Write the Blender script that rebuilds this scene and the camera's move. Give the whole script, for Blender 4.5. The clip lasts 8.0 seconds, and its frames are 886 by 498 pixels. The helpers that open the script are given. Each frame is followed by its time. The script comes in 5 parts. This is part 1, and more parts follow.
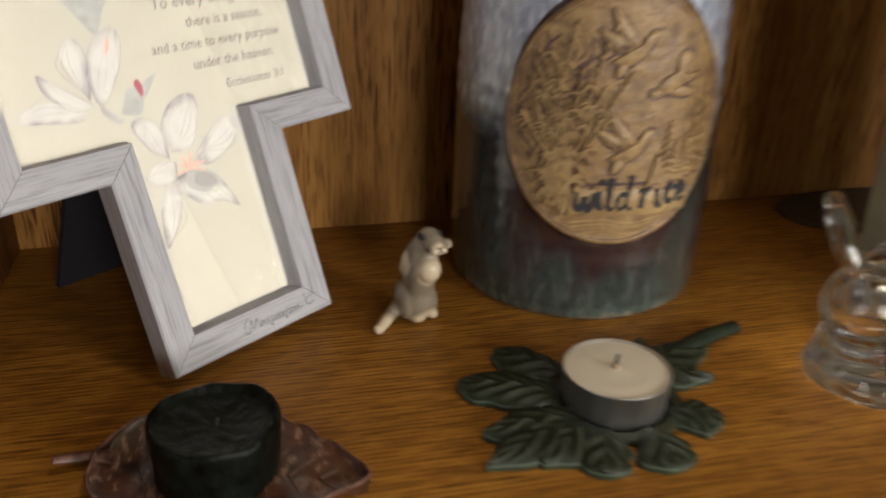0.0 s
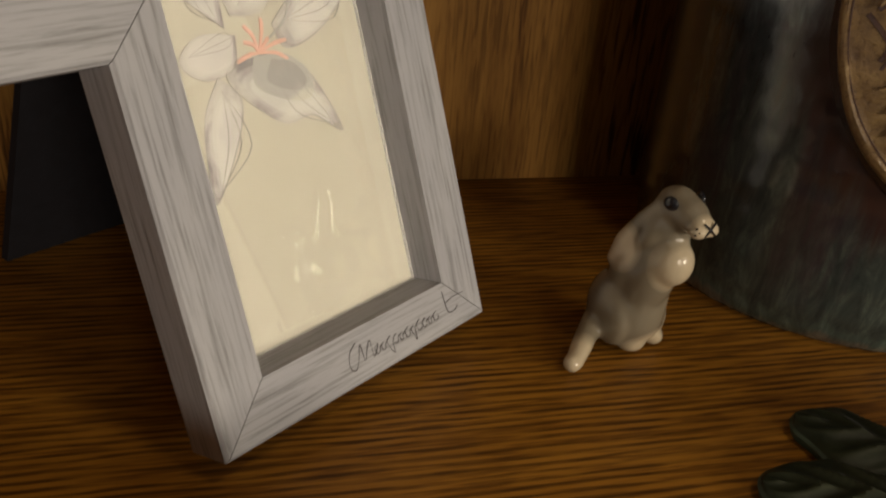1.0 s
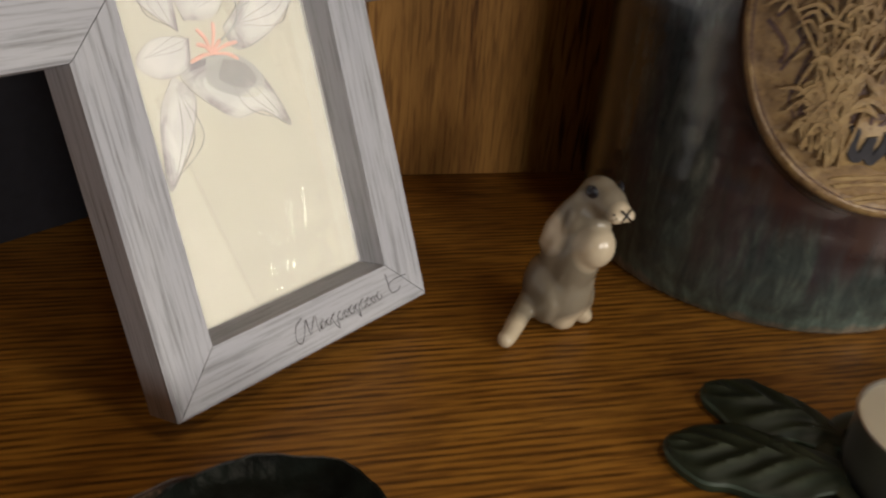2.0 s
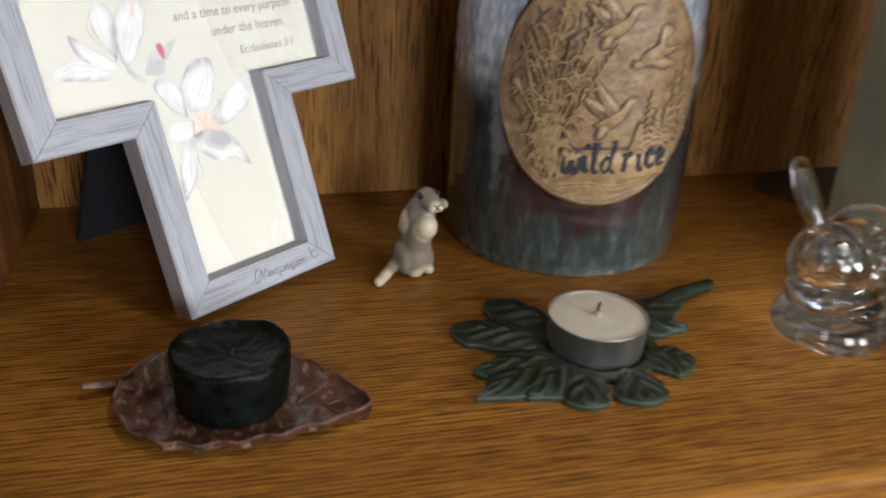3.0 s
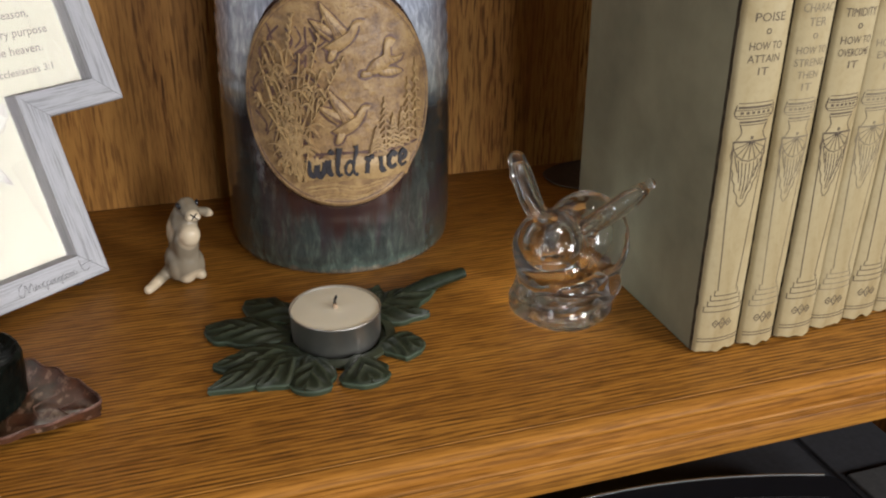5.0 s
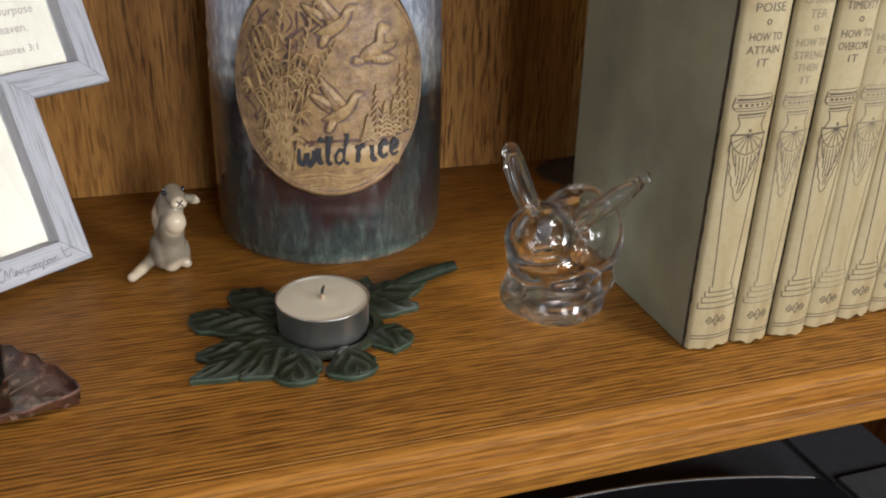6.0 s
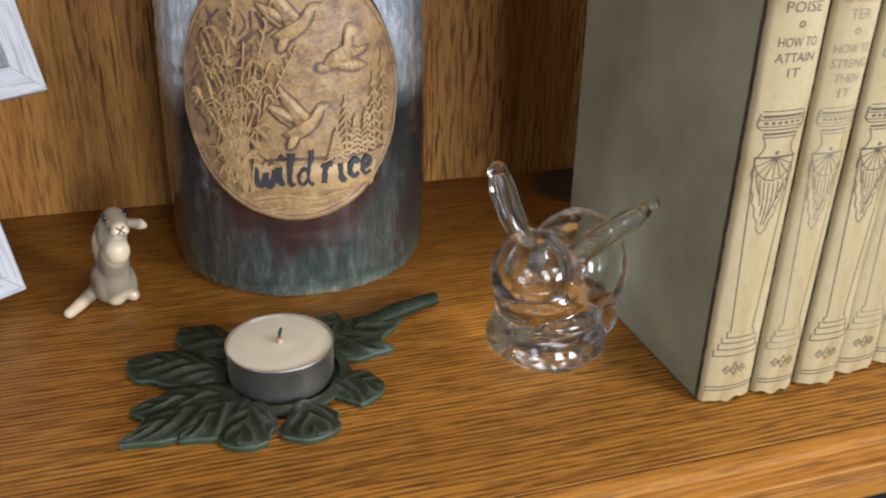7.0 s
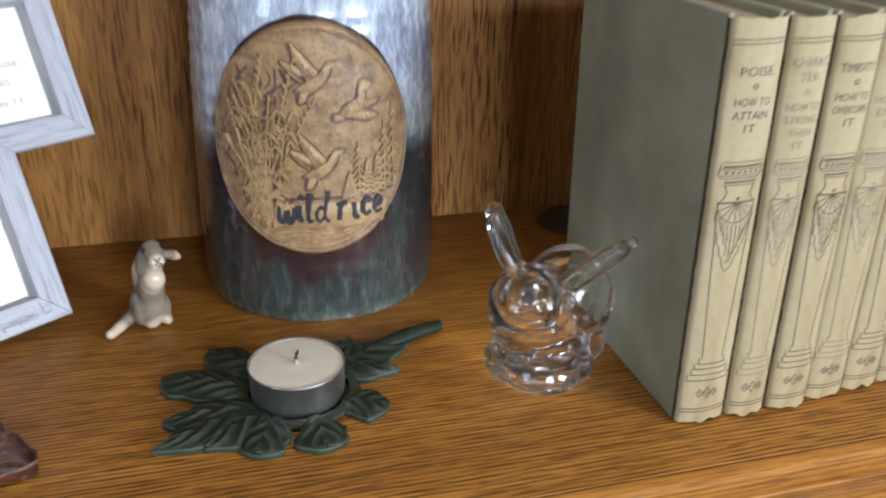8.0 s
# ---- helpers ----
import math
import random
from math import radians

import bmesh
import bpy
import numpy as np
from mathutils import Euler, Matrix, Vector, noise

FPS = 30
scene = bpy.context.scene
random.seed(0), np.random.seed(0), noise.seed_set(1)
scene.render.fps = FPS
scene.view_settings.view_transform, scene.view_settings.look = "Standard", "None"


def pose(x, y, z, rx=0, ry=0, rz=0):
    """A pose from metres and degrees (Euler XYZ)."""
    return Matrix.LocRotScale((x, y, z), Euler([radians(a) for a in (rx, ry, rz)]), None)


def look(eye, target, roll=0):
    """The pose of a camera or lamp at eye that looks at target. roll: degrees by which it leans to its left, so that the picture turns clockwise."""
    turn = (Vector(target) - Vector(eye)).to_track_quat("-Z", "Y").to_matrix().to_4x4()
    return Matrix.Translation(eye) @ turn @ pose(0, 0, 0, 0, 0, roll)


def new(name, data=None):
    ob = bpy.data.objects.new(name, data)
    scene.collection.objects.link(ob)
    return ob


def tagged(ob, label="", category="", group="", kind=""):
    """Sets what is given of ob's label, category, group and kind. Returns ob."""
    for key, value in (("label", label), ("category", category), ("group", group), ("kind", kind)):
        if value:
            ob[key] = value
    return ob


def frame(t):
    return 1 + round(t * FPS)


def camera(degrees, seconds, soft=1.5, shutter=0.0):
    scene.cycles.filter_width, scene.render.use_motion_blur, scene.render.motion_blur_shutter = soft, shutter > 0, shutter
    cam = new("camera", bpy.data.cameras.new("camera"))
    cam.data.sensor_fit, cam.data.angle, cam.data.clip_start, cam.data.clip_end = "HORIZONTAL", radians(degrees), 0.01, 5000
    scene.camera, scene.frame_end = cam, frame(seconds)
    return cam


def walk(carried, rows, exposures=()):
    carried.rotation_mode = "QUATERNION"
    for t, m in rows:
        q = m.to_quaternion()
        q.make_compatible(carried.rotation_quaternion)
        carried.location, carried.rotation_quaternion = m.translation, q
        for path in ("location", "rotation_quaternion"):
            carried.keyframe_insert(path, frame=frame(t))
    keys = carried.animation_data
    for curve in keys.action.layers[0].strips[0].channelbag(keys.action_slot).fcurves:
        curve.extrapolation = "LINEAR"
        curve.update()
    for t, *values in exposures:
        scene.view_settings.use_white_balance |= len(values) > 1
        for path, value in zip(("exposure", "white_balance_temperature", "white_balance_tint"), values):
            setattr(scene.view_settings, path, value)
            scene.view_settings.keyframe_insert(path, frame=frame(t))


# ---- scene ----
cam = camera(55.4, 8.0, soft=2.1, shutter=0.4)
CM = 0.01
# seconds, eye in centimetres, turn in degrees
PATH = [
    (0, -11.972, -22.716, 18.181, 64.011, -1.362, -12.873),
    (0.5, -14.523, -11.482, 13.246, 62.744, -2.926, -12.841),
    (1, -14.838, -8.178, 11.524, 61.456, -4.326, -12.983),
    (1.2, -15.084, -8.186, 11.265, 61.701, -4.650, -13.486),
    (2.3, -13.442, -13.222, 13.264, 61.753, -4.213, -13.185),
    (2.5, -13.144, -16.810, 14.557, 62.543, -2.833, -12.837),
    (3, -12.756, -25.629, 17.873, 63.742, -2.281, -12.936),
    (3.5, -10.703, -30.986, 19.982, 64.321, -1.115, -15.124),
    (4, -8.463, -30.723, 19.977, 64.363, -0.956, -18.071),
    (4.5, -5.304, -30.689, 19.655, 64.398, -0.280, -19.048),
    (5, -5.265, -30.156, 19.265, 63.780, -0.758, -17.721),
    (6.3, -4.999, -29.413, 18.456, 63.871, -2.085, -17.973),
    (6.5, -3.885, -28.665, 18.386, 63.772, -1.937, -17.926),
    (7, -2.627, -25.524, 17.923, 63.517, -1.789, -17.504),
    (7.5, -2.377, -24.077, 17.356, 63.227, -1.880, -17.119),
    (8, -2.439, -28.631, 19.689, 65.201, -1.345, -15.451),
]
# seconds, stops, kelvin, tint
EXPOSURES = [(0.0, -0.15, 6700, 10), (0.5, -0.95, 7400, 10), (1.2, -0.65, 8000, 10), (2.3, -0.1, 6500, 10), (2.5, 0.1, 6500, 10), (3.0, 0.05, 5800, 10), (3.5, 0.0, 6300, 10),
             (4.5, 0.1, 6400, 10), (5.2, 0.08, 6100, 10), (6.3, 0.23, 5950, 10), (7.0, 0.53, 5800, 10), (7.5, 0.48, 5600, 10), (8.0, 0.45, 5350, 10)]
walk(cam, [(t, pose(x * CM, y * CM, z * CM, rx, ry, rz)) for t, x, y, z, rx, ry, rz in PATH], EXPOSURES)

# ---- light ----
world = bpy.data.worlds.new("room_glow")
scene.world = world
world.use_nodes = True
world.node_tree.nodes["Background"].inputs["Color"].default_value = (0.9, 0.95, 1.0, 1)
world.node_tree.nodes["Background"].inputs["Strength"].default_value = 0.02


def area_lamp(name, m, sx, sy, watts, colour):
    data = bpy.data.lights.new(name, "AREA")
    data.shape, data.size, data.size_y, data.energy, data.color = "RECTANGLE", sx, sy, watts, colour
    ob = new(name, data)
    ob.matrix_world = m
    return ob


area_lamp("room_lamp", look((0.17, -1.34, 0.38), (0.0, 0.0, 0.05)), 0.36, 0.30, 8.0, (1.0, 0.96, 0.91))
area_lamp("far_room_lamp", look((0.92, -1.15, 0.36), (0.0, 0.0, 0.05)), 0.40, 0.34, 15.0, (1.0, 0.96, 0.91))
area_lamp("ceiling_lamp", look((0.36, -0.19, 1.25), (0.15, -0.15, 0.0)), 0.40, 0.20, 8, (1.0, 0.88, 0.72))
area_lamp("side_window", look((-1.95, -1.40, 0.55), (0.0, 0.0, 0.1)), 0.6, 0.9, 8.5, (0.86, 0.93, 1.0))


# ---- materials ----
def material(name):
    m = bpy.data.materials.new(name)
    m.use_nodes = True
    return m, m.node_tree, m.node_tree.nodes["Principled BSDF"]


def node(tree, kind, **values):
    n = tree.nodes.new(kind)
    for key, value in values.items():
        n.inputs[key.replace("_", " ")].default_value = value
    return n


def ramp(tree, source, stops, smooth=False):
    r = tree.nodes.new("ShaderNodeValToRGB")
    r.color_ramp.interpolation = "EASE" if smooth else "LINEAR"
    while len(r.color_ramp.elements) < len(stops):
        r.color_ramp.elements.new(0.5)
    for e, (at, colour) in zip(r.color_ramp.elements, stops):
        e.position, e.color = at, (*colour, 1)
    tree.links.new(source, r.inputs["Fac"])
    return r.outputs["Color"]


def coords(tree, scale=(1, 1, 1), turn=(0, 0, 0), shift=(0, 0, 0)):
    """Object coordinates in centimetres."""
    c = tree.nodes.new("ShaderNodeTexCoord")
    m = tree.nodes.new("ShaderNodeMapping")
    m.inputs["Scale"].default_value = [s * 100 for s in scale]
    m.inputs["Rotation"].default_value = [radians(a) for a in turn]
    m.inputs["Location"].default_value = shift
    tree.links.new(c.outputs["Object"], m.inputs["Vector"])
    return m.outputs["Vector"]


def noise_of(tree, vector, scale, detail=4.0, rough=0.55, distort=0.0):
    n = node(tree, "ShaderNodeTexNoise", Scale=scale, Detail=detail, Roughness=rough, Distortion=distort)
    tree.links.new(vector, n.inputs["Vector"])
    return n.outputs["Fac"]


def mixed(tree, a, b, fac, mode="MIX"):
    m = tree.nodes.new("ShaderNodeMix")
    m.data_type, m.blend_type = "RGBA", mode
    for sock, v in ((m.inputs[0], fac), (m.inputs[6], a), (m.inputs[7], b)):
        if isinstance(v, (int, float)):
            sock.default_value = v
        elif isinstance(v, tuple):
            sock.default_value = (*v, 1)
        else:
            tree.links.new(v, sock)
    return m.outputs[2]


def maths(tree, op, a, b=0.0, c=0.0):
    m = tree.nodes.new("ShaderNodeMath")
    m.operation = op
    for sock, v in zip(m.inputs, (a, b, c)):
        if isinstance(v, (int, float)):
            sock.default_value = v
        else:
            tree.links.new(v, sock)
    return m.outputs[0]


def bump(tree, bsdf, height, strength, distance=0.0004):
    b = node(tree, "ShaderNodeBump", Strength=strength, Distance=distance)
    tree.links.new(height, b.inputs["Height"])
    tree.links.new(b.outputs["Normal"], bsdf.inputs["Normal"])


def plain(name, colour, rough=0.5, metal=0.0, speck=0.0, scale=3.0, relief=0.0, coat=0.0, spec=0.5):
    """A paint or glaze with fine mottling."""
    m, t, b = material(name)
    b.inputs["Roughness"].default_value, b.inputs["Metallic"].default_value = rough, metal
    b.inputs["Coat Weight"].default_value, b.inputs["Coat Roughness"].default_value = coat, 0.08
    b.inputs["Specular IOR Level"].default_value = spec
    v = coords(t)
    n = noise_of(t, v, scale, 5)
    lo, hi = [tuple(c * k for c in colour) for k in (1 - speck, 1 + speck)]
    t.links.new(ramp(t, n, [(0.3, lo), (0.7, hi)]), b.inputs["Base Color"])
    if relief:
        bump(t, b, noise_of(t, v, scale * 3, 4), relief, 0.0003)
    return m


def oak(name, grain, dark, mid, light, gloss=0.42, band=0.35, pores=0.75, across=3.2, length=0.42, patchy=0.0, coat=0.1, broad=0.32, lines=0.0, run="Y", close=0.82, wander=5.0, cut=(0.06, 0.36)):
    """Varnished oak: broad figure, soft growth bands and thin dark pores along the grain axis."""
    m, t, b = material(name)

    def along(a, l, shift):
        s = [a] * 3
        s["xyz".index(grain)] = l
        return coords(t, s, shift=shift)

    figure = noise_of(t, along(broad, 0.022, (0, 0, 0)), 1.0, 3, 0.5, 1.2)
    bands = noise_of(t, along(1.7, 0.05, (3.1, 7.7, 1.3)), 1.0, 4, 0.6, 0.4)
    pore = noise_of(t, along(across, length, (11.0, 5.0, 2.0)), 1.0, 2.5, 0.55, 0.25)
    fine = noise_of(t, along(across * 1.9, length * 2.2, (1.0, 2.0, 7.0)), 1.0, 2, 0.5)
    base = ramp(t, figure, [(0.28, dark), (0.5, mid), (0.72, light)], True)
    col = mixed(t, base, ramp(t, bands, [(0.32, (0.50, 0.42, 0.34)), (0.58, (1.0, 1.0, 1.0))]), band, "MULTIPLY")
    hole = ramp(t, pore, [(0.38, (0.16, 0.11, 0.07)), (0.45, (0.58, 0.50, 0.42)), (0.50, (1, 1, 1)), (0.68, (1.14, 1.13, 1.10))])
    much = pores
    if patchy:
        where = noise_of(t, along(0.5, 0.09, (5, 8, 3)), 1.0, 3)
        much = maths(t, "MULTIPLY", ramp(t, where, [(0.42, (1 - patchy,) * 3), (0.60, (1, 1, 1))]), pores)
    col = mixed(t, col, hole, much, "MULTIPLY")
    if lines:
        # close, broken rows of pores
        w = node(t, "ShaderNodeTexWave", Scale=close, Distortion=wander, Detail=2.5, Detail_Scale=0.7)
        w.wave_type, w.bands_direction = "BANDS", run
        t.links.new(along(1.0, 0.22, (2.0, 1.0, 4.0)), w.inputs["Vector"])
        broken = noise_of(t, along(3.5, 0.55, (9.0, 4.0, 6.0)), 1.0, 2)
        row = ramp(t, w.outputs["Fac"], [(cut[0], (0.14, 0.10, 0.06)), (cut[1], (1, 1, 1))])
        col = mixed(t, col, row, maths(t, "MULTIPLY", ramp(t, broken, [(0.38, (0.3, 0.3, 0.3)), (0.56, (1, 1, 1))]), lines), "MULTIPLY")
    t.links.new(mixed(t, col, ramp(t, fine, [(0.34, (0.66, 0.62, 0.56)), (0.52, (1.0, 1.0, 1.0))]), 0.6, "MULTIPLY"), b.inputs["Base Color"])
    t.links.new(maths(t, "MULTIPLY_ADD", pore, -0.3, gloss + 0.15), b.inputs["Roughness"])
    b.inputs["Coat Weight"].default_value, b.inputs["Coat Roughness"].default_value = coat, 0.35
    b.inputs["Specular IOR Level"].default_value = 0.2
    bump(t, b, pore, 0.35, 0.0003)
    return m


OAK_TOP = oak("oak_shelf", "x", (0.31, 0.134, 0.019), (0.37, 0.163, 0.024), (0.43, 0.198, 0.032), 0.50, 0.30, 0.50, 8.0, 0.42, lines=0.75, close=1.45, wander=5.0, cut=(0.10, 0.70))
OAK_EDGE = oak("oak_edge", "x", (0.29, 0.120, 0.017), (0.37, 0.160, 0.023), (0.43, 0.195, 0.031), 0.58, 0.5, 0.4, 8.0, 0.4, 0.0, 0.0, lines=0.35, run="Z", close=1.3, wander=2.0)
OAK_BACK = oak("oak_back", "z", (0.21, 0.084, 0.017), (0.38, 0.184, 0.044), (0.485, 0.272, 0.078), 0.55, 0.4, 0.85, 6.5, 0.45, 0.6, 0.05, 0.3)
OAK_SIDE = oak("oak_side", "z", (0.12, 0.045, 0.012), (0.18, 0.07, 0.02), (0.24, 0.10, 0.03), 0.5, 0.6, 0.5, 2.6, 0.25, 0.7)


def weathered():
    """Whitewashed wood with grey grain showing through; each bar runs along its own length."""
    m, t, b = material("whitewashed_wood")
    n = noise_of(t, coords(t, (0.42, 11.0, 11.0)), 1.0, 5, 0.68, 0.3)
    k = noise_of(t, coords(t, (0.3, 0.9, 0.9), shift=(4, 2, 9)), 1.0, 4)
    col = ramp(t, n, [(0.30, (0.27, 0.26, 0.265)), (0.40, (0.385, 0.395, 0.425)), (0.52, (0.53, 0.54, 0.585))])
    t.links.new(mixed(t, col, ramp(t, k, [(0.3, (0.82, 0.82, 0.84)), (0.7, (1.0, 0.99, 0.97))]), 0.8, "MULTIPLY"), b.inputs["Base Color"])
    b.inputs["Roughness"].default_value = 0.62
    bump(t, b, n, 0.5, 0.0004)
    return m


def stoneware():
    """Dipped glaze: pale blue shoulder, dark teal body, rusty bleed under the medallion, sea-green foot."""
    m, t, b = material("dipped_glaze")
    c = t.nodes.new("ShaderNodeTexCoord")
    sep = t.nodes.new("ShaderNodeSeparateXYZ")
    t.links.new(c.outputs["Object"], sep.inputs["Vector"])
    streak = noise_of(t, coords(t, (1.6, 1.6, 0.22)), 1.0, 5, 0.6, 0.4)
    cloud = noise_of(t, coords(t, (0.22, 0.22, 0.16), shift=(2, 5, 1)), 1.0, 4, 0.55, 0.6)
    z = maths(t, "MULTIPLY", sep.outputs["Z"], 100 / 17.0)
    z = maths(t, "ADD", z, maths(t, "MULTIPLY_ADD", cloud, 0.12, -0.06))
    z = maths(t, "ADD", z, maths(t, "MULTIPLY_ADD", streak, 0.05, -0.025))
    col = ramp(t, z, [(0.0, (0.19, 0.165, 0.13)), (0.018, (0.16, 0.15, 0.12)), (0.03, (0.078, 0.110, 0.095)), (0.055, (0.050, 0.064, 0.056)), (0.20, (0.048, 0.054, 0.048)),
                      (0.34, (0.038, 0.044, 0.040)), (0.44, (0.026, 0.034, 0.036)), (0.475, (0.10, 0.125, 0.14)), (0.51, (0.28, 0.31, 0.31)), (0.60, (0.44, 0.48, 0.53)), (0.72, (0.36, 0.40, 0.50)), (0.86, (0.46, 0.52, 0.58))])
    mottle = noise_of(t, coords(t, (2.4, 2.4, 0.7), shift=(7, 1, 4)), 1.0, 5, 0.7, 0.5)
    col = mixed(t, col, ramp(t, mottle, [(0.34, (0.48, 0.46, 0.52)), (0.52, (1, 1, 1)), (0.68, (2.0, 1.95, 1.85))]), 0.8, "MULTIPLY")
    # purple-brown runs in the dark glaze
    run = noise_of(t, coords(t, (0.9, 0.9, 0.16), shift=(6, 2, 8)), 1.0, 4, 0.6, 0.5)
    dark = ramp(t, z, [(0.06, (0, 0, 0)), (0.12, (1, 1, 1)), (0.42, (1, 1, 1)), (0.48, (0, 0, 0))])
    col = mixed(t, col, (0.040, 0.024, 0.030), maths(t, "MULTIPLY", ramp(t, run, [(0.48, (0, 0, 0)), (0.62, (0.75, 0.75, 0.75))]), dark))
    # the rust bleeds round the medallion's lower edge
    dx = maths(t, "SUBTRACT", maths(t, "MULTIPLY", sep.outputs["X"], 100.0), -0.9)
    dz = maths(t, "SUBTRACT", maths(t, "MULTIPLY", sep.outputs["Z"], 100.0), 8.2)
    away = maths(t, "SQRT", maths(t, "ADD", maths(t, "POWER", maths(t, "ABSOLUTE", maths(t, "DIVIDE", dx, 4.6)), 2.0), maths(t, "POWER", maths(t, "ABSOLUTE", maths(t, "DIVIDE", dz, 6.4)), 2.0)))
    away = maths(t, "ADD", away, maths(t, "MULTIPLY_ADD", streak, 0.5, -0.25))
    low = ramp(t, maths(t, "MULTIPLY_ADD", dz, 0.08, 0.5), [(0.25, (1, 1, 1)), (0.62, (0, 0, 0))])
    bleed = ramp(t, away, [(0.80, (1, 1, 1)), (1.04, (0, 0, 0))], True)
    rust = mixed(t, (0.048, 0.019, 0.011), (0.028, 0.018, 0.022), streak)
    t.links.new(mixed(t, col, rust, maths(t, "MULTIPLY", bleed, low)), b.inputs["Base Color"])
    b.inputs["Roughness"].default_value = 0.22
    b.inputs["Coat Weight"].default_value, b.inputs["Coat Roughness"].default_value = 0.6, 0.06
    bump(t, b, cloud, 0.25, 0.002)
    return m


def clay(name, lo, mid, hi, size=0.5):
    """Tan stoneware with darker oxide in the hollows of its grain."""
    m, t, b = material(name)
    n = noise_of(t, coords(t, (size, size, size)), 1.0, 6, 0.65)
    k = noise_of(t, coords(t, (4, 4, 4)), 1.0, 4)
    col = ramp(t, n, [(0.28, lo), (0.5, mid), (0.75, hi)])
    pits = noise_of(t, coords(t, (9, 9, 9), shift=(1, 4, 2)), 1.0, 3, 0.6)
    col = mixed(t, col, ramp(t, pits, [(0.34, (0.45, 0.38, 0.36)), (0.44, (1, 1, 1))]), 0.6, "MULTIPLY")
    t.links.new(mixed(t, col, ramp(t, k, [(0.3, (0.75, 0.7, 0.68)), (0.6, (1, 1, 1))]), 0.7, "MULTIPLY"), b.inputs["Base Color"])
    b.inputs["Roughness"].default_value = 0.42
    bump(t, b, maths(t, "ADD", n, maths(t, "MULTIPLY", pits, 0.35)), 0.6, 0.001)
    return m


def glass_of(name, colour=(0.97, 0.98, 0.97), ior=1.5, rough=0.0):
    m, t, b = material(name)
    b.inputs["Transmission Weight"].default_value, b.inputs["IOR"].default_value = 1.0, ior
    b.inputs["Roughness"].default_value, b.inputs["Base Color"].default_value = rough, (*colour, 1)
    return m


def aged_cloth():
    """Cream book cloth, rubbed and foxed."""
    m, t, b = material("aged_cream_cloth")
    big = noise_of(t, coords(t, (0.5, 0.5, 0.18)), 1.0, 5, 0.6, 0.6)
    small = noise_of(t, coords(t, (5, 5, 5), shift=(3, 3, 3)), 1.0, 4, 0.6)
    col = ramp(t, big, [(0.28, (0.25, 0.182, 0.083)), (0.48, (0.375, 0.303, 0.168)), (0.72, (0.44, 0.372, 0.230))])
    t.links.new(mixed(t, col, ramp(t, small, [(0.30, (0.72, 0.68, 0.62)), (0.50, (1, 1, 1))]), 0.3, "MULTIPLY"), b.inputs["Base Color"])
    b.inputs["Roughness"].default_value, b.inputs["Specular IOR Level"].default_value = 0.75, 0.25
    bump(t, b, small, 0.25, 0.0002)
    return m


WHITEWASH, GLAZE = weathered(), stoneware()
CLAY = clay("tan_clay", (0.255, 0.158, 0.072), (0.395, 0.265, 0.118), (0.485, 0.338, 0.155))
CLAY_FIELD = clay("washed_clay", (0.145, 0.085, 0.050), (0.300, 0.188, 0.084), (0.42, 0.282, 0.118), 1.6)
# Paler than the field: the lit side of the relief is put into its colour.
CLAY_CREST = clay("lit_crest_clay", (0.24, 0.148, 0.072), (0.375, 0.250, 0.115), (0.475, 0.328, 0.150), 1.0)
CLAY_STAIN_SHADE = clay("oxide_stain_shade_clay", (0.07, 0.038, 0.036), (0.12, 0.066, 0.055), (0.19, 0.105, 0.066))
EDGE_SHADOW = plain("edge_shadow_brown", (0.030, 0.013, 0.008), 0.25, speck=0.5, scale=0.8, coat=0.4)
OXIDE = plain("oxide_letters", (0.035, 0.034, 0.04), 0.4, speck=0.3)
CREAM_PRINT = plain("cream_print", (0.365, 0.345, 0.290), 0.55, speck=0.03, scale=0.4)
INK = plain("grey_ink", (0.10, 0.09, 0.085), 0.7)
SIGN_INK = plain("brown_ink", (0.05, 0.04, 0.04), 0.7)


def wash(name, pale, tone, lo, hi):
    """Watercolour: pigment gathers in soft pools."""
    m, t, b = material(name)
    n = noise_of(t, coords(t, (0.75, 0.75, 0.75), shift=(3, 6, 1)), 1.0, 4, 0.6, 0.8)
    t.links.new(ramp(t, n, [(lo, tone), (hi, pale)], True), b.inputs["Base Color"])
    b.inputs["Roughness"].default_value = 0.6
    return m


PETAL_WASHES = [wash("petal_wash", (0.36 + 0.022 * k, 0.345 + 0.022 * k, 0.325 + 0.022 * k), (0.175 + 0.068 * k, 0.160 + 0.068 * k, 0.168 + 0.062 * k), 0.36, 0.58) for k in range(4)]
PETAL_DIM = wash("petal_shade", (0.40, 0.382, 0.338), (0.28, 0.275, 0.262), 0.36, 0.56)
PETAL_GREY = wash("petal_grey", (0.35, 0.335, 0.315), (0.23, 0.222, 0.22), 0.36, 0.60)
PETAL_LINE = plain("petal_line", (0.24, 0.23, 0.22), 0.6, speck=0.3, scale=1.5)
CORAL = plain("coral_wash", (0.50, 0.29, 0.24), 0.6, speck=0.1)
CRIMSON = plain("crimson_wash", (0.26, 0.05, 0.075), 0.6, speck=0.1)
SLATE = plain("slate_wash", (0.27, 0.275, 0.265), 0.6, speck=0.15)
BLACK_CARD = plain("black_card", (0.016, 0.016, 0.022), 0.7, speck=0.2)
CLEAR = glass_of("window_glass")


